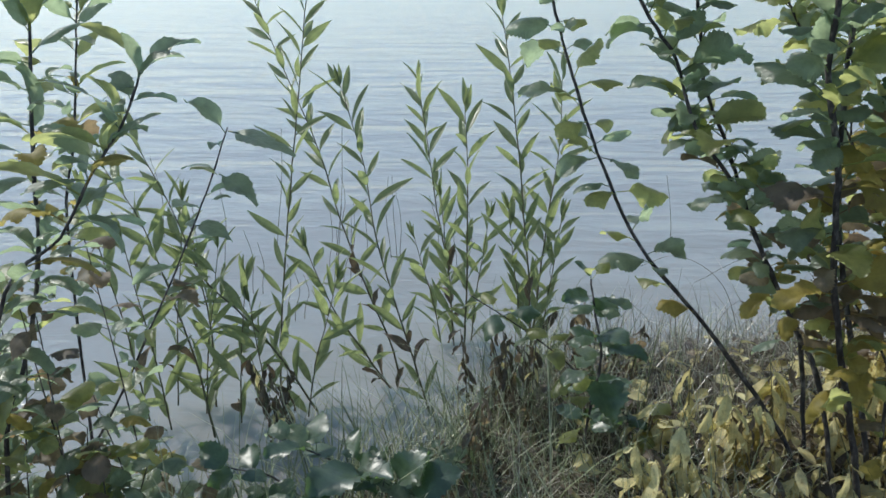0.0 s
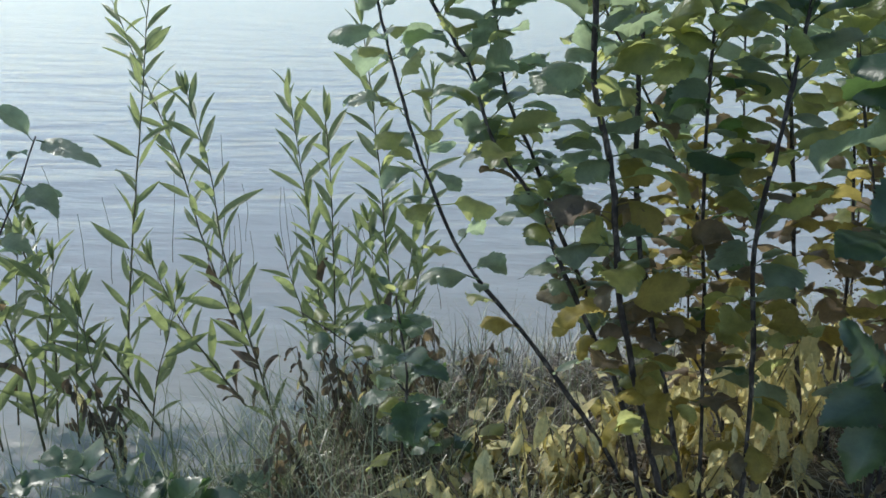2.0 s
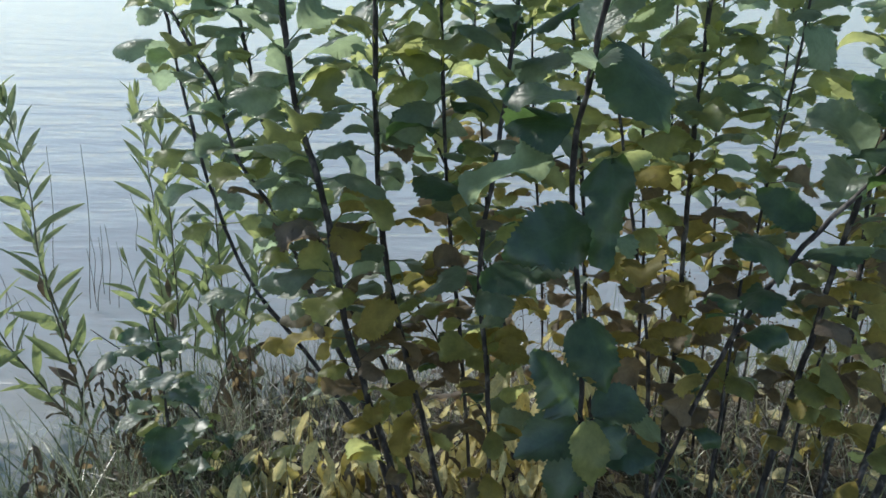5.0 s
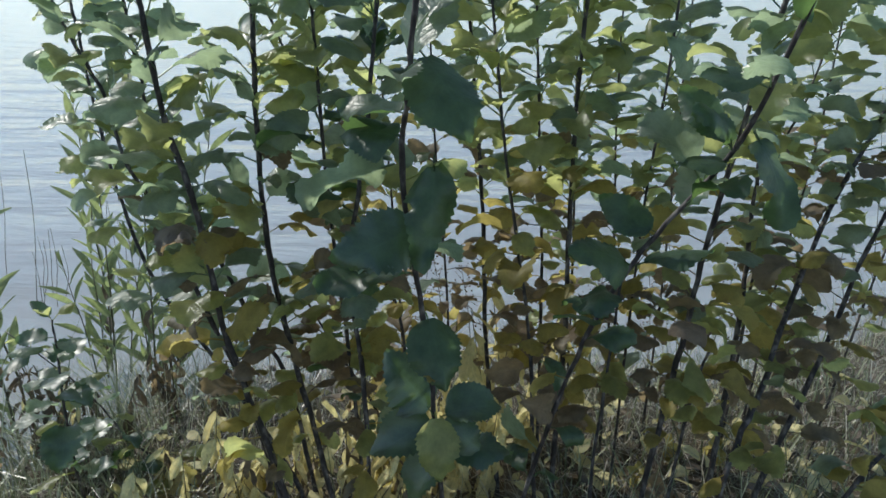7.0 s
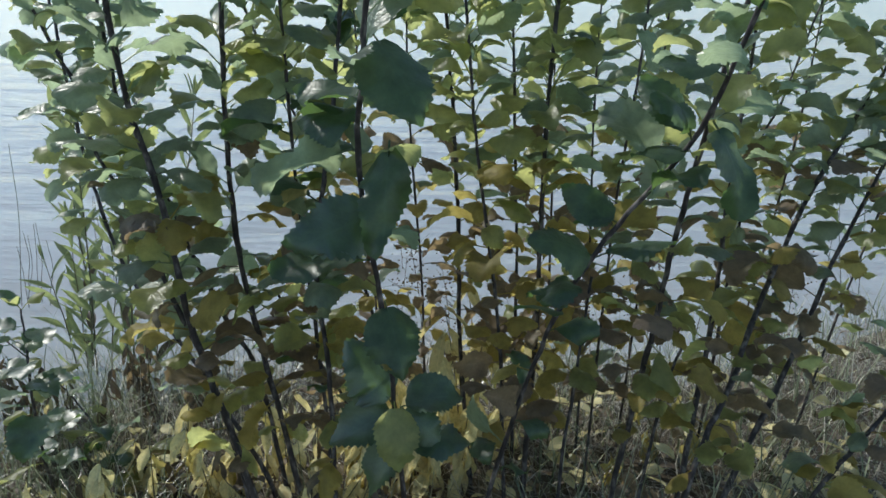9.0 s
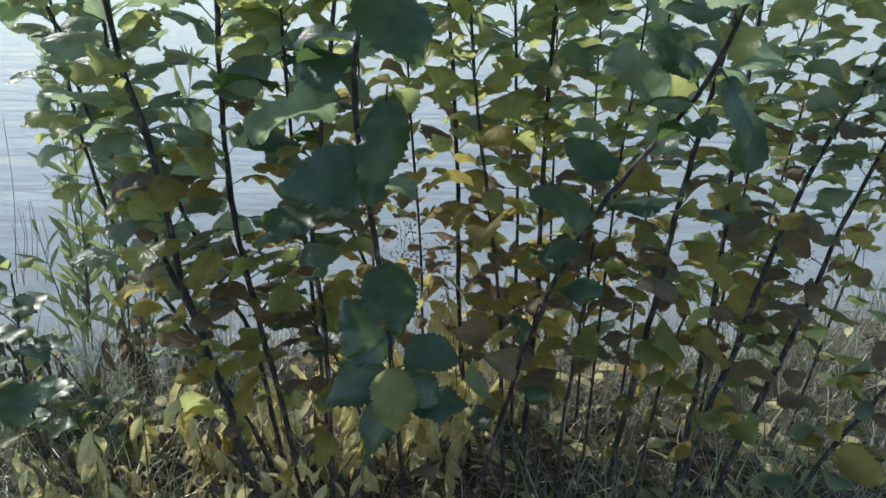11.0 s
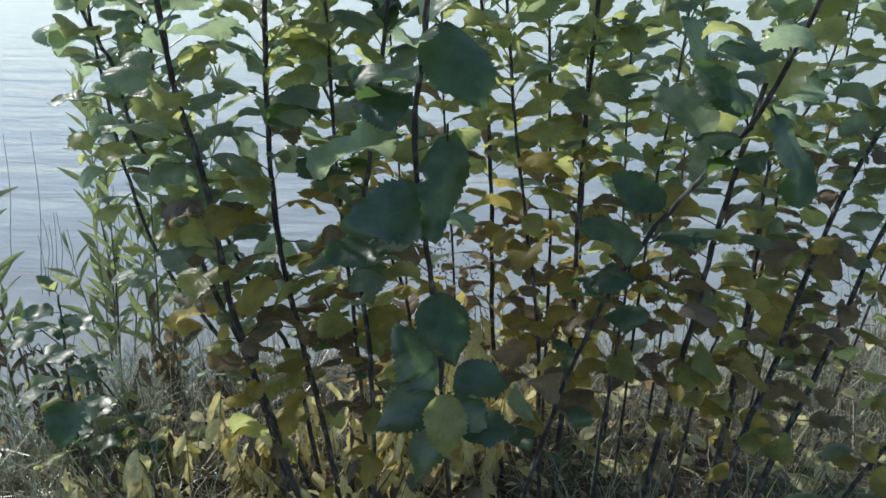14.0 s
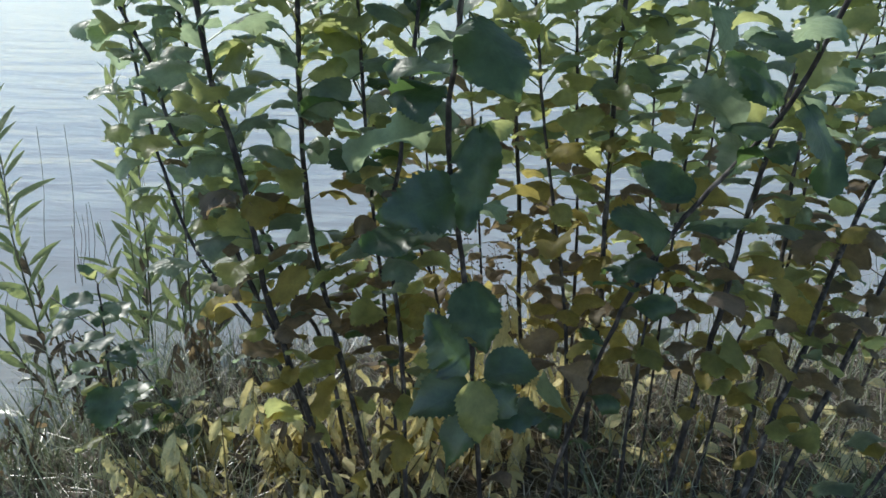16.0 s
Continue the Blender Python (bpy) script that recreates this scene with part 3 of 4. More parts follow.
stem_f = alder_stem(f, (-1.06, 1.27, 0.04), (-1.05, 1.28, 0.11), (-0.96, 1.36, 0.28), (-0.90, 1.42, 0.41), (-0.82, 1.50, 0.59), (-0.76, 1.58, 0.75), (-0.72, 1.63, 0.87), r=(0.005, 0.0025), autumn=0.1, gap=0.045, plain=L_LONG)

# ---- willow shoots in the shallow water ----
def side_shoot(home, x, y, lx, ly, height, size=0.13, gap=0.034):
    """A short willow shoot from (x, y) that leans by (lx, ly)."""
    willow_stem(home, (x, y, -0.06), (x + lx * 0.35, y + ly * 0.4, height * 0.4), (x + lx * 0.7, y + ly * 0.7, height * 0.7), (x + lx, y + ly, height), r=(0.004, 0.0015), size=size, gap=gap)


WILLOWS = "willow saplings at the waterline"
w = shrub("willow_sapling", (-0.73, 1.80, -0.05), "slender willow sapling with narrow light green leaves", "sapling", WILLOWS)
willow_stem(w, (-0.72, 1.78, -0.09), (-0.71, 1.87, 0.25), (-0.68, 1.96, 0.59), (-0.65, 2.03, 0.86), (-0.62, 2.10, 1.14), (-0.60, 2.14, 1.28))
w = shrub("willow_sapling", (-0.32, 1.88, -0.05), "forked willow sapling with narrow leaves, lower ones brown", "sapling", WILLOWS)
willow_stem(w, (-0.36, 1.94, -0.05), (-0.40, 1.99, 0.09), (-0.48, 2.05, 0.26), (-0.57, 2.14, 0.46), (-0.65, 2.23, 0.68), (-0.77, 2.33, 0.92), (-0.86, 2.41, 1.11), (-0.90, 2.44, 1.19), withered=0.22)
willow_stem(w, (-0.21, 1.70, -0.10), (-0.26, 1.74, 0.02), (-0.36, 1.85, 0.30), (-0.42, 1.91, 0.49), (-0.46, 1.99, 0.69), (-0.53, 2.07, 0.90), withered=0.3)
willow_stem(w, (-0.31, 1.85, -0.10), (-0.37, 1.87, -0.03), (-0.46, 1.88, 0.11), (-0.56, 1.89, 0.27), (-0.63, 1.91, 0.45), withered=0.35)
w = shrub("willow_sapling", (-0.2, 2.15, -0.05), "slender willow sapling with narrow light green leaves", "sapling", WILLOWS)
willow_stem(w, (-0.21, 2.19, -0.08), (-0.21, 2.20, 0.03), (-0.23, 2.28, 0.23), (-0.27, 2.34, 0.43), (-0.30, 2.40, 0.62), (-0.34, 2.47, 0.86))
willow_stem(w, (-0.17, 2.13, -0.05), (-0.16, 2.16, 0.24), (-0.16, 2.18, 0.39), (-0.16, 2.20, 0.62), (-0.17, 2.22, 0.81))
for x, y, lx, ly, height in ((-0.20, 2.14, -0.05, 0.12, 0.50), (-0.15, 2.18, 0.06, 0.10, 0.42), (-0.24, 2.16, -0.10, 0.08, 0.36)):
    side_shoot(w, x, y, lx, ly, height)
w = shrub("willow_sapling", (0.05, 1.97, -0.03), "slender willow sapling with narrow light green leaves", "sapling", WILLOWS)
willow_stem(w, (0.05, 1.93, -0.05), (0.04, 2.01, 0.27), (0.02, 2.08, 0.47), (0.00, 2.15, 0.68), (-0.03, 2.23, 0.91), (-0.06, 2.29, 1.09))
willow_stem(w, (0.04, 2.00, -0.05), (0.07, 2.09, 0.21), (0.10, 2.20, 0.43), (0.14, 2.31, 0.66), (0.15, 2.42, 0.89))
for x, y, lx, ly, height in ((0.03, 1.98, -0.06, 0.10, 0.52), (0.07, 1.99, 0.07, 0.14, 0.48)):
    side_shoot(w, x, y, lx, ly, height)
w = shrub("willow_sapling", (-0.8, 1.68, -0.05), "low spreading willow sapling with narrow green leaves", "sapling", WILLOWS)
willow_stem(w, (-0.56, 1.73, -0.05), (-0.69, 1.77, 0.15), (-0.81, 1.82, 0.27), (-0.93, 1.85, 0.38), (-1.01, 1.91, 0.54), (-1.09, 1.96, 0.68), (-1.16, 2.00, 0.78))
willow_stem(w, (-0.88, 1.72, -0.08), (-0.90, 1.75, 0.0), (-0.93, 1.86, 0.21), (-0.97, 1.92, 0.37), (-1.0, 1.98, 0.5))
willow_stem(w, (-0.84, 1.58, -0.05), (-0.85, 1.60, 0.0), (-0.91, 1.68, 0.20), (-0.99, 1.75, 0.39), (-1.07, 1.81, 0.57), (-1.17, 1.86, 0.70))

w = shrub("willow_sapling", (-0.95, 1.62, -0.05), "bushy low willow with many narrow green leaves", "sapling", WILLOWS)
for x, y, lx, ly, height in ((-0.98, 1.62, -0.10, 0.10, 0.55), (-0.92, 1.70, 0.06, 0.12, 0.48), (-0.80, 1.66, 0.03, 0.10, 0.42), (-1.06, 1.66, -0.14, 0.12, 0.66), (-0.70, 1.64, -0.05, 0.08, 0.36), (-1.02, 1.74, 0.05, 0.14, 0.60), (-0.62, 1.70, 0.10, 0.10, 0.40)):
    side_shoot(w, x, y, lx, ly, height, 0.14, 0.036)

# large leaves on the foremost stems: mesh, foot, rib, way of the upper side
def big_leaf(stem, home, mesh, foot, rib, face, grow=1.2):
    """A leaf whose foot, chord and upper side are given; an arched one starts out above its chord."""
    rib, face = Vector(rib), Vector(face)
    along, rise = rib.normalized(), 0.42 * BEND[mesh.name]
    over = (face - along * face.dot(along)).normalized()
    return put_leaf(mesh, stem, home.location, Vector(foot), along * math.cos(rise) + over * math.sin(rise), over * math.cos(rise) - along * math.sin(rise), rib.length * grow)


HANGING = dict(fold=0.2, cup=0.5, bend=0.65, wave=0.075, stations=27, stalk=0.1)
FLAT_DARK = leaf_set("leaf", M_DARK, 0.33, "broad", 4, 21, teeth=0.05, **HANGING)
FLAT_OLIVE = leaf_set("leaf", M_BROWN, 0.31, "broad", 3, 27, teeth=0.065, **HANGING)
FLAT_GREEN = leaf_set("leaf", M_GREEN, 0.28, "broad", 3, 22, teeth=0.05, **HANGING)
NARROW_DARK = leaf_set("leaf", M_DARK, 0.25, "broad", 3, 24, teeth=0.05, **HANGING)
FLAT_LIT = leaf_set("leaf", M_LIME, 0.34, "broad", 1, 26, teeth=0.05, **HANGING)
LOW_RIBBED = leaf_set("leaf", M_RIBBED, 0.33, "broad", 4, 29, teeth=0.065, **HANGING)
CAM_SIDE = (0.1, -0.75, 0.6)
big_leaf(stem_c, b, FLAT_DARK[0], (0.906, 0.985, 1.184), (0.069, -0.070, -0.108), (0.2, -0.7, 0.62), 0.98)
big_leaf(stem_c, b, NARROW_DARK[0], (0.925, 0.99, 1.050), (-0.003, -0.056, -0.124), (0.0, -0.88, 0.36), 1.15)
big_leaf(stem_c, b, LOW_RIBBED[2], (0.915, 1.0, 0.950), (-0.092, -0.045, -0.035), CAM_SIDE, 1.32)
big_leaf(stem_c, b, FLAT_GREEN[0], (0.870, 1.02, 1.03), (-0.119, -0.020, -0.046), (-0.35, 0.8, 0.45), 1.12)
big_leaf(stem_c, b, FLAT_GREEN[1], (0.893, 1.0, 1.165), (0.051, 0.052, 0.080), (-0.5, -0.6, 0.5), 1.25)
big_leaf(stem_c, b, FLAT_DARK[3], (0.895, 1.02, 0.868), (-0.112, -0.047, -0.006), (0.0, 0.1, 1.0), 1.2)
big_leaf(stem_c, b, FLAT_DARK[0], (0.912, 1.033, 0.800), (0.028, -0.050, -0.081), (0.2, -0.8, 0.4), 1.25)
big_leaf(stem_c, b, FLAT_LIT[0], (0.928, 1.012, 0.640), (0.006, -0.035, -0.085), (0.35, -0.9, 0.2), 1.18)
big_leaf(stem_c, b, LOW_RIBBED[1], (0.930, 1.035, 0.617), (-0.085, -0.02, -0.055), (-0.2, -0.8, 0.5), 1.2)
big_leaf(stem_c, b, LOW_RIBBED[2], (0.935, 1.035, 0.618), (0.062, -0.01, -0.055), (0.3, -0.8, 0.3), 1.15)
big_leaf(stem_c, b, LOW_RIBBED[3], (0.925, 1.03, 0.622), (-0.071, 0.017, 0.079), (-0.3, -0.2, 1.0), 1.2)
big_leaf(stem_c, b, LOW_RIBBED[0], (0.935, 1.03, 0.618), (0.078, 0.023, -0.001), (0.1, -0.3, 1.0), 1.3)
big_leaf(stem_c, b, LOW_RIBBED[1], (0.935, 1.04, 0.551), (-0.035, -0.03, -0.085), (-0.5, -0.6, 0.3), 1.2)
big_leaf(stem_c, b, LOW_RIBBED[2], (0.940, 1.04, 0.551), (0.095, -0.015, 0.010), (0.2, -0.2, 0.9), 1.2)
big_leaf(stem_c, b, FLAT_DARK[3], (0.885, 1.0, 1.102), (-0.10, 0.07, -0.010), (0.1, -0.3, 1.0), 0.95)
big_leaf(stem_c, b, FLAT_DARK[0], (0.885, 1.0, 1.070), (-0.10, 0.05, -0.016), (0.0, -0.4, 0.9), 0.95)
big_leaf(stem_d, c, NARROW_DARK[1], (1.365, 1.055, 1.075), (0.030, -0.04, -0.110), (0.5, -0.7, 0.2), 1.2)
big_leaf(stem_d, c, FLAT_DARK[2], (1.34, 1.062, 1.03), (-0.076, -0.006, -0.013), (0.1, -0.4, 1.0), 1.05)
big_leaf(stem_d, c, FLAT_DARK[3], (1.255, 1.09, 0.905), (-0.073, 0.047, 0.046), CAM_SIDE, 1.05)
big_leaf(stem_d, c, FLAT_DARK[0], (1.228, 1.10, 0.854), (-0.093, -0.044, 0.032), (0.0, -0.4, 0.9), 1.2)
big_leaf(stem_d, c, FLAT_DARK[1], (1.366, 1.03, 1.150), (-0.085, 0.019, -0.003), (0.0, -0.4, 0.9), 1.05)
big_leaf(stem_d, c, FLAT_DARK[2], (1.188, 1.116, 0.750), (-0.072, -0.048, 0.020), (-0.3, -0.2, 1.0), 1.05)
big_leaf(stem_d, c, FLAT_DARK[3], (1.34, 1.06, 1.05), (-0.066, 0.056, 0.071), (0.2, -0.6, 0.6), 1.0)
big_leaf(stem_d, c, FLAT_OLIVE[0], (1.40, 1.187, 0.69), (-0.09, -0.04, 0.02), (0.0, -0.3, 1.0), 1.0)
big_leaf(stem_d, c, FLAT_OLIVE[1], (1.13, 1.14, 0.56), (-0.06, -0.035, 0.04), CAM_SIDE, 1.05)

for n, (foot, rib) in enumerate((
        ((0.073, 1.784, 1.076), (-0.140, -0.008, -0.014)), ((0.085, 1.765, 1.034), (-0.078, -0.053, 0.005)), ((0.123, 1.714, 0.921), (-0.141, 0.028, -0.004)),
        ((0.140, 1.692, 0.873), (-0.085, -0.067, -0.031)), ((0.169, 1.657, 0.797), (-0.089, -0.020, -0.049)), ((0.209, 1.622, 0.715), (-0.086, -0.053, -0.023)),
        ((0.057, 1.808, 1.131), (0.054, 0.052, 0.023)), ((0.068, 1.792, 1.095), (0.059, -0.047, -0.014)), ((0.085, 1.765, 1.034), (0.068, 0.004, 0.007)),
        ((0.112, 1.728, 0.950), (0.098, -0.050, 0.004)))):
    big_leaf(stem_a, a, (L_GREEN, L_LIME)[n % 2][n], foot, rib, (rng.uniform(-0.5, 0.5), rng.uniform(-0.8, 0.0), 1.0), 1.08)
for n, (foot, rib) in enumerate((
        ((0.142, 1.689, 0.868), (0.062, 0.038, -0.015)), ((0.169, 1.657, 0.797), (0.083, -0.045, -0.038)), ((0.042, 1.829, 1.179), (-0.088, -0.014, -0.032)),
        ((0.046, 1.824, 1.167), (-0.028, -0.077, -0.033)), ((0.261, 1.577, 0.609), (-0.090, 0.002, 0.019)), ((0.281, 1.566, 0.584), (0.093, -0.037, 0.002)),
        ((0.207, 1.624, 0.720), (0.114, 0.030, -0.023)), ((0.303, 1.556, 0.560), (-0.136, -0.045, -0.012)), ((0.170, 1.656, 0.795), (-0.104, -0.008, -0.005)),
        ((0.155, 1.672, 0.832), (-0.064, 0.051, 0.002)))):
    big_leaf(stem_a, a, (L_LIME, L_GREEN)[n % 2][n], foot, rib, (rng.uniform(-0.5, 0.5), rng.uniform(-0.8, 0.0), 1.0), 1.08)
big_leaf(stem_a, a, L_OCHRE[2], (0.395, 1.513, 0.457), (-0.106, -0.010, -0.008), (0.2, -0.4, 1.0), 1.08)

for n, (stem, foot, rib) in enumerate((
        (stem_f, (-0.726, 1.625, 0.859), (-0.090, 0.020, 0.063)), (stem_f, (-0.717, 1.625, 0.862), (0.152, -0.077, -0.055)), (stem_f, (-0.738, 1.588, 0.767), (0.110, -0.077, -0.048)),
        (stem_f, (-0.742, 1.586, 0.765), (-0.051, -0.037, 0.024)), (stem_f, (-0.755, 1.563, 0.708), (0.054, -0.014, 0.012)), (stem_f, (-0.794, 1.539, 0.652), (0.109, -0.046, -0.024)),
        (stem_e, (-0.665, 1.136, 1.080), (-0.077, -0.013, 0.060)), (stem_e, (-0.665, 1.137, 1.080), (0.077, 0.037, 0.028)), (stem_e, (-0.675, 1.125, 1.058), (0.086, -0.016, 0.027)),
        (stem_e, (-0.706, 1.104, 0.999), (-0.039, -0.021, 0.062)), (stem_e, (-0.730, 1.086, 0.956), (0.065, 0.021, 0.015)), (stem_e, (-0.745, 1.078, 0.930), (-0.086, 0.026, 0.051)))):
    big_leaf(stem, f, L_LONG[(3 * n) % 10], foot, rib, (rng.uniform(-0.5, 0.5), -0.35, 1.0), 1.1)

# ---- low plants on the bank ----
h = shrub("bramble_shoot", (0.14, 1.36, 0.08), "upright shoot with broad glossy dark toothed leaves", "plant")
stem_h = stem_mesh(h, ((0.14, 1.36, 0.08), (0.133, 1.352, 0.21), (0.14, 1.335, 0.33), (0.15, 1.325, 0.445), (0.135, 1.36, 0.53), (0.125, 1.38, 0.60)), 0.0048, 0.0028, knots=0.5)[0]
RUGOSE = leaf_set("leaf", M_RIBBED, 0.33, "broad", 4, 31, teeth=0.085, fold=0.35, cup=0.2, bend=0.7, wave=0.06, stations=19)
SHINE = (-0.1, -0.23, 1.0)
big_leaf(stem_h, h, RUGOSE[0], (0.143, 1.33, 0.395), (0.034, -0.085, -0.06), (0.0, -0.45, 0.9), 1.1)
big_leaf(stem_h, h, RUGOSE[1], (0.147, 1.335, 0.495), (0.033, -0.085, 0.010), SHINE, 1.1)
big_leaf(stem_h, h, RUGOSE[2], (0.148, 1.33, 0.470), (0.078, -0.050, -0.010), SHINE, 1.1)
for n, (foot, rib) in enumerate((((0.130, 1.37, 0.565), (-0.066, -0.029, -0.008)), ((0.126, 1.38, 0.598), (0.047, 0.033, 0.021)), ((0.147, 1.328, 0.403), (-0.087, -0.054, -0.011)),
                                 ((0.138, 1.338, 0.312), (0.090, 0.025, 0.050)), ((0.134, 1.349, 0.246), (-0.076, -0.057, -0.023)), ((0.133, 1.351, 0.230), (0.076, -0.033, 0.022)),
                                 ((0.150, 1.326, 0.44), (0.06, 0.0, 0.03)), ((0.145, 1.330, 0.38), (-0.06, -0.02, -0.01)), ((0.136, 1.360, 0.53), (0.055, -0.03, 0.0)),
                                 ((0.125, 1.38, 0.60), (-0.04, 0.0, 0.04)), ((0.125, 1.38, 0.60), (0.01, -0.05, 0.03)), ((0.147, 1.333, 0.47), (-0.075, -0.01, 0.0)))):
    big_leaf(stem_h, h, (RUGOSE[n % 4] if n % 3 == 0 else L_LIME[n] if n % 3 == 1 else L_GREEN[n]), foot, rib, (-0.1 + rng.uniform(-0.3, 0.3), -0.23 + rng.uniform(-0.3, 0.3), 1.0), 1.0)
for n in range(14):
    f = 0.25 + 0.052 * n
    az, tilt = 2.4 * n, rng.uniform(-0.1, 0.4)
    foot = (0.14 + rng.uniform(-0.008, 0.008), 1.355 + 0.02 * math.sin(5 * f), 0.08 + 0.53 * f)
    r = rng.uniform(0.06, 0.085)
    big_leaf(stem_h, h, (RUGOSE + L_GREEN[:4])[n % 8], foot, (r * math.cos(az), r * math.sin(az), r * tilt), (-0.1 + rng.uniform(-0.25, 0.25), -0.23 + rng.uniform(-0.25, 0.25), 1.0), 1.05)
g = shrub("alder_seedling", (0.51, 1.38, 0.07), "slanting young shoot with rounded green leaves", "plant")
alder_stem(g, (0.51, 1.38, 0.07), (0.30, 1.45, 0.17), (0.18, 1.49, 0.24), (0.10, 1.53, 0.31), (-0.01, 1.57, 0.38), (-0.14, 1.61, 0.45), r=(0.0045, 0.002), autumn=0.0, bare=0.25, gap=0.021, size=0.125, dark=0.1, lime=0.6)
k = shrub("bramble_shoot", (-0.15, 1.05, 0.07), "trailing shoot with grey-green glossy leaves near the ground", "plant")
stem_k = stem_mesh(k, ((-0.15, 1.05, 0.07), (-0.194, 1.068, 0.161), (-0.228, 1.091, 0.224), (-0.285, 1.102, 0.261), (-0.364, 1.112, 0.298), (-0.431, 1.119, 0.327), (-0.482, 1.124, 0.346)), 0.0045, 0.002)[0]
for n, (foot, rib) in enumerate((((-0.444, 1.106, 0.346), (-0.056, -0.061, 0.020)), ((-0.427, 1.105, 0.342), (0.002, 0.079, 0.031)), ((-0.360, 1.099, 0.316), (0.011, 0.076, 0.025)),
                                 ((-0.271, 1.084, 0.274), (0.060, 0.029, 0.066)), ((-0.327, 1.093, 0.301), (-0.071, -0.113, 0.034)), ((-0.258, 1.086, 0.268), (0.113, 0.018, 0.025)),
                                 ((-0.338, 1.099, 0.310), (0.064, -0.054, 0.020)), ((-0.222, 1.078, 0.211), (0.086, -0.025, 0.0)), ((-0.283, 1.090, 0.279), (-0.074, 0.074, -0.025)),
                                 ((-0.393, 1.102, 0.322), (-0.061, 0.061, -0.025)), ((-0.235, 1.100, 0.260), (0.033, 0.021, 0.067)), ((-0.285, 1.108, 0.270), (0.079, -0.004, -0.022)))):
    big_leaf(stem_k, k, RUGOSE[n % 4], foot, rib, (-0.33 + rng.uniform(-0.35, 0.35), -0.23 + rng.uniform(-0.35, 0.35), 1.0), 1.1)
for n, (foot, rib) in enumerate((((-0.425, 1.117, 0.320), (0.029, -0.015, -0.042)), ((-0.369, 1.114, 0.304), (0.034, -0.008, -0.026)), ((-0.430, 1.119, 0.326), (-0.05, 0.03, 0.03)),
                                 ((-0.330, 1.106, 0.283), (0.045, -0.012, -0.037)), ((-0.386, 1.112, 0.306), (-0.033, -0.036, -0.036)), ((-0.470, 1.122, 0.34), (-0.061, 0.012, 0.0)))):
    big_leaf(stem_k, k, L_GREEN[n], foot, rib, (-0.33 + rng.uniform(-0.35, 0.35), -0.23 + rng.uniform(-0.35, 0.35), 1.0), 1.25)
k2 = shrub("bramble_shoot", (-0.38, 0.98, 0.06), "short shoot with grey-green glossy leaves near the ground", "plant")
stem_k2 = stem_mesh(k2, ((-0.38, 0.98, 0.06), (-0.43, 1.04, 0.20), (-0.50, 1.09, 0.28), (-0.60, 1.10, 0.30)), 0.004, 0.002)[0]
for n, (foot, rib) in enumerate((((-0.42, 1.03, 0.18), (-0.03, 0.05, 0.07)), ((-0.45, 1.055, 0.225), (0.06, 0.05, 0.03)), ((-0.520, 1.092, 0.285), (0.045, -0.034, -0.042)), ((-0.587, 1.10, 0.298), (-0.047, -0.016, -0.036)),
                                 ((-0.520, 1.094, 0.285), (-0.045, -0.031, 0.021)), ((-0.56, 1.096, 0.29), (-0.02, 0.07, 0.01)), ((-0.47, 1.07, 0.25), (-0.08, -0.02, 0.0)), ((-0.60, 1.10, 0.30), (-0.07, 0.02, 0.02)))):
    big_leaf(stem_k2, k2, RUGOSE[(n + 1) % 4], foot, rib, (-0.33 + rng.uniform(-0.35, 0.35), -0.23 + rng.uniform(-0.35, 0.35), 1.0), 1.1)


def weed(x, y, height, count, meshes, size, name="yellow_weed", label="withering weed with drooping pale yellow leaves", stem_mat=None, group="yellow weeds on the bank", lift=(-1.5, -0.6)):
    z = ground_z(x, y)
    home = shrub(name, (x, y, z), label, "plant", group)
    lx, ly = rng.uniform(-0.08, 0.08), rng.uniform(-0.08, 0.08)
    st, line, lengths, origin = stem_mesh(home, ((x, y, z - 0.01), (x + lx * 0.3, y + ly * 0.3, z + height * 0.5), (x + lx, y + ly, z + height)), 0.0028, 0.0014, stem_mat or M_SHOOT, sides=5)
    az = rng.uniform(0, 6)
    for i in range(count):
        d = lengths[-1] * (0.2 + 0.8 * (i + 1) / count)
        p, way = at_length(line, lengths, d)
        az += 2.4 + rng.uniform(-0.5, 0.5)
        out = Vector((math.cos(az), math.sin(az), 0))
        e = rng.uniform(*lift)
        put_leaf(rng.choice(meshes), st, origin, p, out * math.cos(e) + UP * math.sin(e), UP + 0.4 * Vector((rng.gauss(0, 1), rng.gauss(0, 1), 0)) + out * 0.3, size * rng.uniform(0.65, 1.25))
    return home


for n in range(44):
    weed(rng.uniform(0.22, 0.86), rng.uniform(1.10, 1.52), rng.uniform(0.10, 0.25), rng.randint(10, 15), L_PALE + L_DEAD[:2] + L_OCHRE[:1], 0.076)
for n in range(18):
    weed(0.80 + 0.02 * n + rng.uniform(-0.03, 0.03), 1.55 + rng.uniform(-0.12, 0.16), rng.uniform(0.25, 0.48), rng.randint(12, 17), L_PALE, 0.092)
for n in range(10):
    weed(rng.uniform(0.75, 2.0), rng.uniform(1.15, 1.8), rng.uniform(0.10, 0.22), rng.randint(5, 9), L_OCHRE + L_BROWN, 0.07, label="low weed with ochre and brown leaves")
for n in range(13):
    x = rng.uniform(-0.22, 0.42)
    weed(x, shore(x) - rng.uniform(0.05, 0.45), rng.uniform(0.16, 0.34), rng.randint(12, 18), L_DEAD + L_BROWN[:2] + L_WILLOW[:1], 0.05, "withered_weed", "withered brown weed with curled hanging leaves", M_REED, "withered weeds at the waterline")
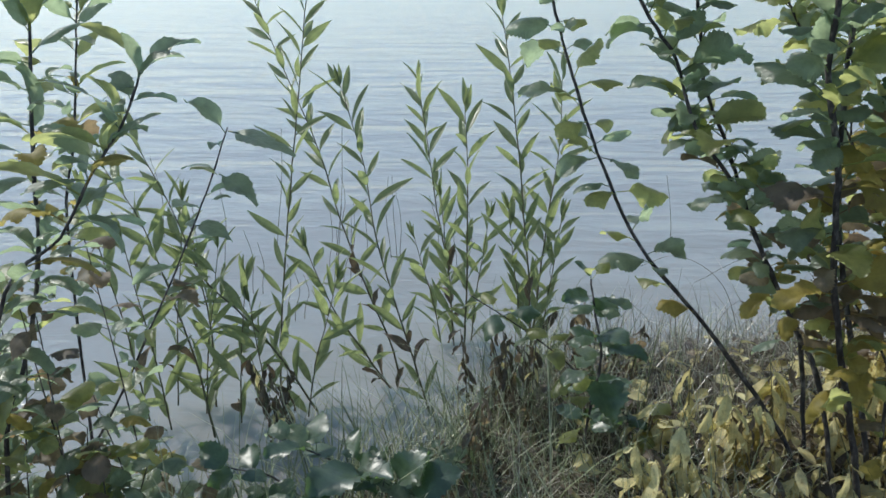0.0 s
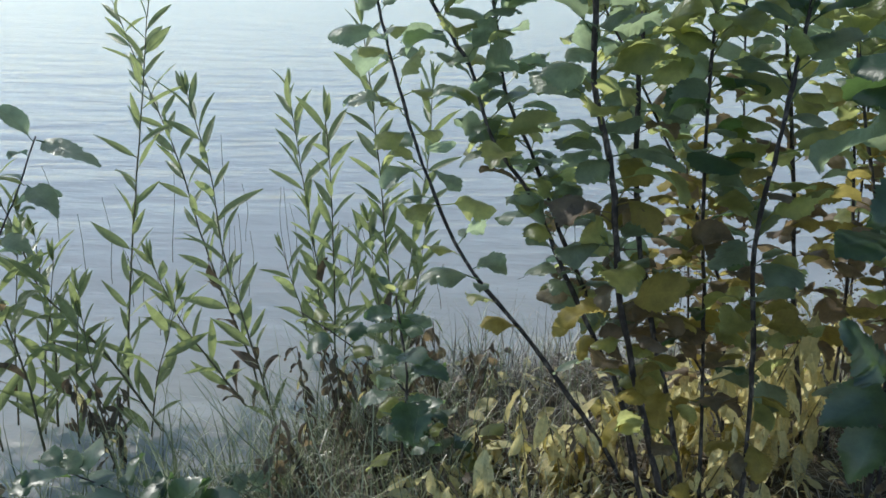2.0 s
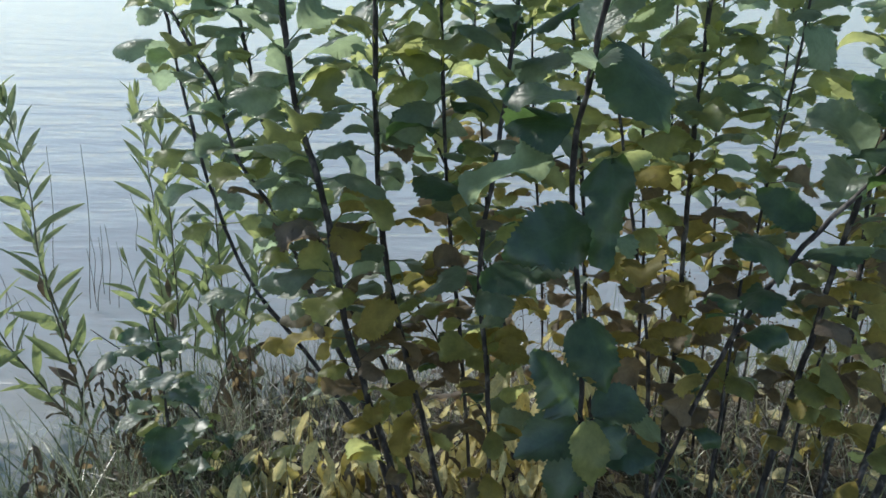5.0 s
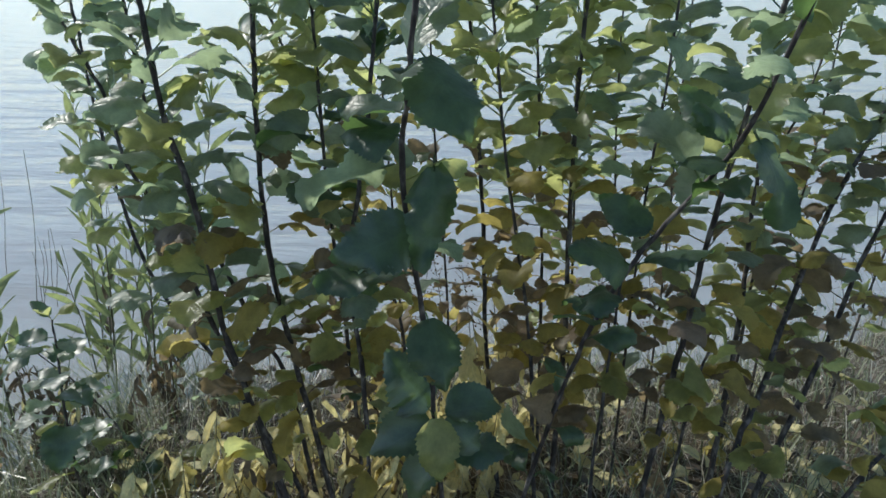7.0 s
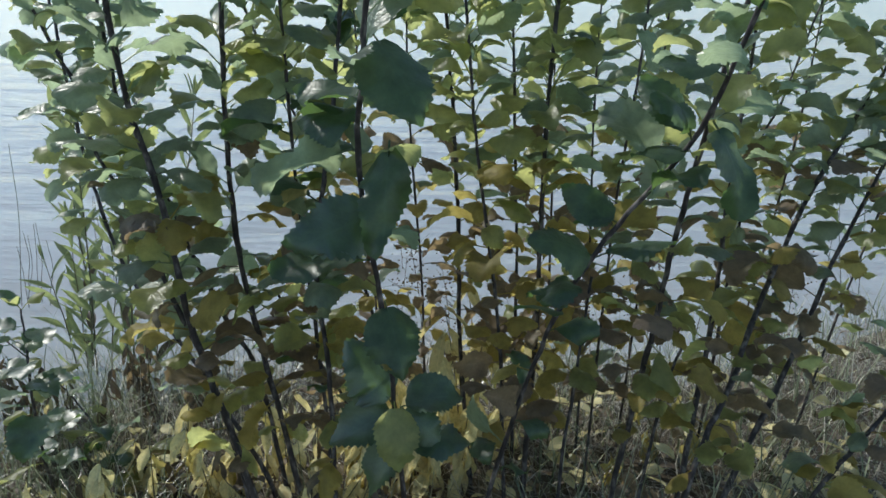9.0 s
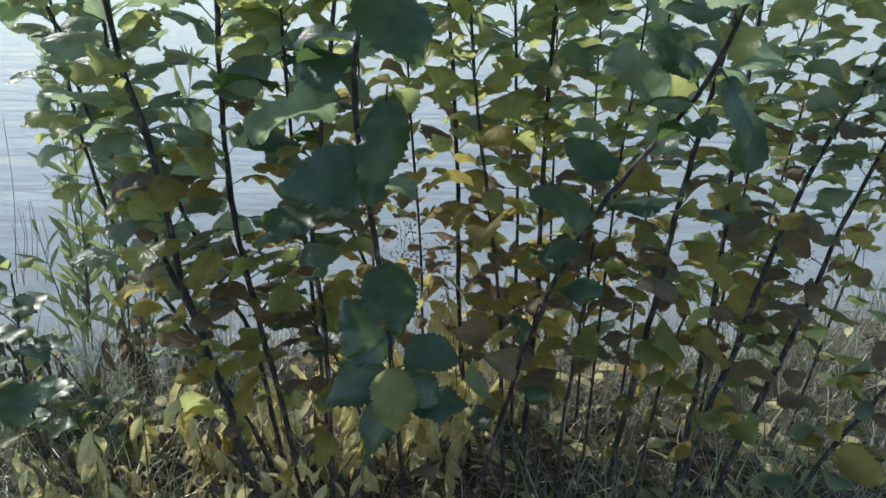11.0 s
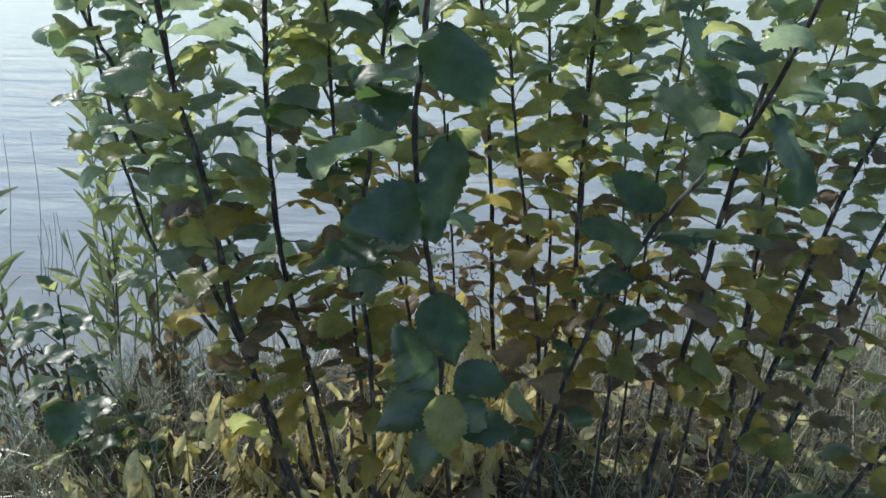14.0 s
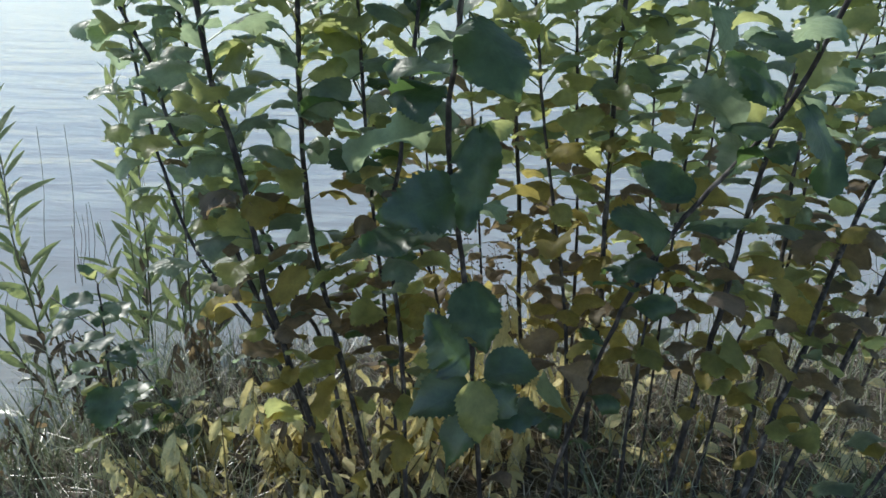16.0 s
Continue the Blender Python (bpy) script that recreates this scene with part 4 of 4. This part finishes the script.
for x, y, height, n in ((-0.64, 1.58, 0.44, 26), (-0.63, 1.56, 0.34, 22), (-0.62, 1.60, 0.40, 20), (-0.14, 1.62, 0.32, 18), (-0.09, 1.66, 0.30, 18), (-0.03, 1.60, 0.34, 16), (0.02, 1.55, 0.28, 16), (0.10, 1.62, 0.26, 14)):
    weed(x, y, height, n, L_DEAD + L_PALE[:1], 0.058, "withered_weed", "withered brown weed with curled hanging leaves", M_REED, "withered weeds at the waterline")
LEVEL = (0.0, 0.8)
for n in range(26):
    x = rng.uniform(-1.4, -0.72)
    y = rng.uniform(0.95, shore(x) + 0.25)
    weed(x, y, rng.uniform(0.3, 0.8) * (1.0 if x < -0.85 else 0.6), rng.randint(16, 22), L_GREEN + L_LIME[:6] + L_BROWN[:9] + L_OCHRE[:2], 0.085, "low_bush", "low leafy seedling with dull green and brownish leaves", M_BARK, "leafy seedlings by the water", LEVEL)
for n in range(9):
    x = rng.uniform(-0.75, -0.15)
    weed(x, rng.uniform(1.0, shore(x) - 0.25), rng.uniform(0.12, 0.25), rng.randint(8, 12), L_GREEN + L_DARK, 0.075, "low_bush", "low leafy seedling with dark green leaves", M_BARK, "leafy seedlings by the water", LEVEL)

# ---- reeds standing in the water ----
REEDS = ((-0.52, 2.94, 0.00, 0.38), (-0.49, 2.91, -0.01, 0.39), (-0.48, 2.94, -0.01, 0.31), (-0.30, 2.89, -0.04, 0.31), (-0.26, 2.83, 0.0, 0.27),
         (-0.22, 2.83, 0.0, 0.26), (-0.17, 2.83, 0.0, 0.26), (-0.83, 2.31, 0.02, 0.23), (-0.80, 2.31, 0.01, 0.21), (-0.77, 2.33, 0.01, 0.18))
REEDS_B = ((-1.37, 2.84, 0.01, 0.28), (-0.81, 3.29, 0.01, 0.29), (0.17, 2.57, 0.01, 0.19), (0.08, 2.56, 0.02, 0.17), (-0.72, 2.65, 0.07, 0.66),
           (-0.68, 2.63, 0.05, 0.31), (-0.66, 2.69, 0.03, 0.34), (-0.61, 2.66, 0.03, 0.28), (-0.77, 2.79, 0.02, 0.27), (-0.73, 2.79, 0.03, 0.30))
REEDS_C = ((2.67, 2.79, -0.14, 0.89), (2.60, 2.78, -0.14, 0.79), (2.56, 2.78, -0.06, 0.34), (-1.22, 2.76, 0.02, 0.38), (-1.03, 2.54, -0.01, 0.27),
           (-0.99, 2.54, 0.0, 0.22), (-1.66, 3.16, -0.01, 0.40), (0.77, 3.17, -0.05, 0.33), (-1.06, 3.01, 0.07, 0.57), (-0.70, 2.66, 0.0, 0.25))
for x, y, lean, height in REEDS + REEDS_B + REEDS_C:
    home = shrub("reed", (x, y, -0.3), "thin dark reed stalk standing in the lake", "reed", "reeds in the shallow water")
    bend = rng.uniform(-0.02, 0.02)
    stem_mesh(home, ((x, y, -0.35), (x, y, 0.0), (x + lean * 0.5 + bend, y + 0.01, height * 0.55), (x + lean, y, height)), 0.0028, 0.0012, M_REED, "stalk", 0.05, 5)


# ---- dead seed stalks at the water's edge ----
def seed_stalk(x, y, height):
    z = ground_z(x, y)
    home = shrub("seed_stalk", (x, y, z), "dead brown stalk with a loose head of small seeds", "plant", "dead seed stalks by the water")
    lx, ly = rng.uniform(-0.1, 0.1), rng.uniform(-0.05, 0.1)
    st, line, lengths, origin = stem_mesh(home, ((x, y, z - 0.02), (x + lx * 0.4, y + ly * 0.4, z + height * 0.6), (x + lx, y + ly, z + height)), 0.0022, 0.001, M_REED, "stalk", 0.1, 5)
    bm = bmesh.new()
    for _ in range(70):
        p, _way = at_length(line, lengths, lengths[-1] * rng.uniform(0.55, 1.0))
        c = p - origin + Vector((rng.gauss(0, 0.022), rng.gauss(0, 0.022), rng.gauss(0, 0.015)))
        r = rng.uniform(0.0016, 0.0036)
        bmesh.ops.create_icosphere(bm, subdivisions=1, radius=r, matrix=Matrix.Translation(c))
    for _ in range(9):
        d = lengths[-1] * rng.uniform(0.5, 0.95)
        p, _way = at_length(line, lengths, d)
        q = p + Vector((rng.gauss(0, 0.03), rng.gauss(0, 0.03), rng.uniform(0.01, 0.05)))
        tube(bm, [p - origin, q - origin], [0.0009, 0.0005], 4)
    tagged(part("seed_head", bm, M_DEAD, home), "loose head of small brown seeds", kind="stuff")


for x, y, height in ((1.62, 1.86, 0.55), (1.70, 1.95, 0.50), (1.55, 1.98, 0.44), (1.78, 1.84, 0.42), (0.86, 1.86, 0.45), (0.94, 1.92, 0.50), (1.02, 1.96, 0.40), (1.36, 1.98, 0.42), (2.0, 2.0, 0.45), (1.46, 2.05, 0.38)):
    seed_stalk(x, y, height)
for n in range(16):
    x = rng.uniform(0.5, 2.6)
    y = shore(x) - rng.uniform(0.0, 0.5)
    z, L, az = ground_z(x, y), rng.uniform(0.25, 0.5), rng.uniform(0, 6.28)
    home = shrub("bent_stalk", (x, y, z), "thin dry stalk bent over the grass", "plant", "bent dry stalks")
    c, t = math.cos(az), math.sin(az)
    stem_mesh(home, ((x, y, z - 0.01), (x + 0.25 * L * c, y + 0.25 * L * t, z + 0.5 * L), (x + 0.65 * L * c, y + 0.65 * L * t, z + 0.6 * L), (x + L * c, y + L * t, z + 0.4 * L)), 0.0018, 0.0008, M_STRAW, "stalk", 0.05, 4)


# ---- grass and litter ----
def blades(count, place, length, width, lean, seed, start=(0.05, 0.5)):
    """Vertices and faces of many arching grass blades."""
    r = np.random.RandomState(seed)
    verts, faces = [], []
    for _ in range(count):
        x, y = place(r)
        z = ground_z(x, y) - 0.01
        L, az, bend = length * r.uniform(0.4, 1.35), r.uniform(0, 6.28), lean * r.uniform(0.3, 1.5)
        wd, tilt, swing = width * r.uniform(0.5, 1.3), r.uniform(*start), r.uniform(-0.35, 0.35)
        n = len(verts)
        px = py = pz = 0.0
        for k in range(6):
            c, s = math.cos(az), math.sin(az)
            h = wd * (1 - k / 5.3)
            verts.append((x + px - s * h, y + py + c * h, z + pz))
            verts.append((x + px + s * h, y + py - c * h, z + pz + h * 0.3))
            px += L / 5 * math.sin(tilt) * c
            py += L / 5 * math.sin(tilt) * s
            pz = max(pz + L / 5 * math.cos(tilt), 0.012)
            tilt = min(tilt + bend, 2.0)
            az += swing
        faces += [(n + 2 * k, n + 2 * k + 1, n + 2 * k + 3, n + 2 * k + 2) for k in range(5)]
    return verts, faces


def on_bank(x0, x1, y0, edge, patchy=0.0):
    def place(r):
        while True:
            x = r.uniform(x0, x1)
            y = r.uniform(y0 - 0.3, shore(x) + edge)
            if r.uniform(0, 0.5) > y - y0 + 0.3 or r.uniform(-1.2, 0) < x - x1:
                continue
            if noise.noise((x * 2.3, y * 2.3, 4)) > patchy * r.uniform(-1, 1) - 0.3 * (1 - patchy) - 0.4:
                return x, y
    return place


def litter(count, mesh, place, size, material, name, label, seed):
    r = np.random.RandomState(seed)
    src = np.array([v.co for v in mesh.vertices])
    quads = np.array([list(p.vertices) for p in mesh.polygons])
    verts, faces = [], []
    for _ in range(count):
        x, y = place(r)
        m = np.array(Euler((r.uniform(-0.7, 0.7), r.uniform(-0.5, 0.5), r.uniform(0, 6.28))).to_matrix()) * size * r.uniform(0.5, 1.3)
        n = len(verts)
        verts += [tuple(v) for v in src @ m.T + (x, y, ground_z(x, y) + r.uniform(0.02, 0.09))]
        faces += [tuple(q) for q in quads + n]
    tagged(data_object(name, verts, faces, material, True), label, "leaves", kind="stuff")


tagged(data_object("flattened_grass", *blades(9500, on_bank(-0.08, 4.6, 0.85, 0.04), 0.26, 0.0015, 0.28, 3, (0.7, 1.5)), M_STRAW), "flattened tangle of straw-coloured dry grass on the bank", "grass", kind="stuff")
tagged(data_object("dry_grass", *blades(3200, on_bank(-0.15, 4.6, 0.85, 0.02, 0.6), 0.24, 0.0017, 0.42, 5, (0.1, 0.9)), M_STRAW), "standing straw-coloured dry grass on the bank", "grass", kind="stuff")
tagged(data_object("green_grass", *blades(1500, on_bank(-0.2, 1.2, 0.85, 0.03, 0.7), 0.24, 0.0018, 0.25, 4), M_SEDGE), "green grass blades growing through the dry grass", "grass", kind="stuff")
tagged(data_object("tall_grass", *blades(3600, on_bank(1.15, 4.6, 0.85, 0.08, 0.7), 0.30, 0.0021, 0.2, 8), M_SEDGE), "taller green grass standing under the alders", "grass", kind="stuff")
tagged(data_object("waterside_sedge", *blades(620, on_bank(-1.3, 0.35, 1.2, 0.12), 0.34, 0.0021, 0.22, 6), M_SEDGE), "thin grey-green sedge at the waterline", "grass", kind="stuff")


def by_water(x0, x1, inland, out):
    def place(r):
        x = r.uniform(x0, x1)
        return x, shore(x) + r.uniform(-inland, out)
    return place


tagged(data_object("coarse_sedge", *blades(420, by_water(-0.75, 0.1, 0.34, 0.08), 0.34, 0.0030, 0.16, 16, (0.05, 0.6)), M_SEDGE), "coarse green sedge blades leaning over the water", "grass", kind="stuff")
tagged(data_object("arching_grass", *blades(1000, by_water(-0.05, 1.9, 0.55, 0.03), 0.30, 0.0017, 0.42, 18, (0.1, 0.8)), M_STRAW), "dry grass arching over at the waterline", "grass", kind="stuff")
tagged(data_object("dead_stalks", *blades(300, by_water(-0.35, 0.6, 0.5, 0.05), 0.24, 0.0016, 0.06, 17, (0.0, 0.3)), M_STRAW), "thin upright dead stalks among the waterside weeds", "grass", kind="stuff")
litter(500, leaf_mesh("litter", M_PALE, 0.22, "ovate", 90, stations=4, fold=0.5, bend=0.5), on_bank(0.1, 3.0, 0.9, -0.15), 0.07, M_PALE, "fallen_yellow_leaves", "pale yellow leaves fallen among the grass", 11)
litter(700, leaf_mesh("litter", M_DEAD, 0.25, "ovate", 91, stations=4, fold=0.6, bend=0.7), on_bank(-0.6, 3.0, 0.9, -0.05), 0.05, M_DEAD, "fallen_brown_leaves", "curled brown leaves fallen among the grass", 12)
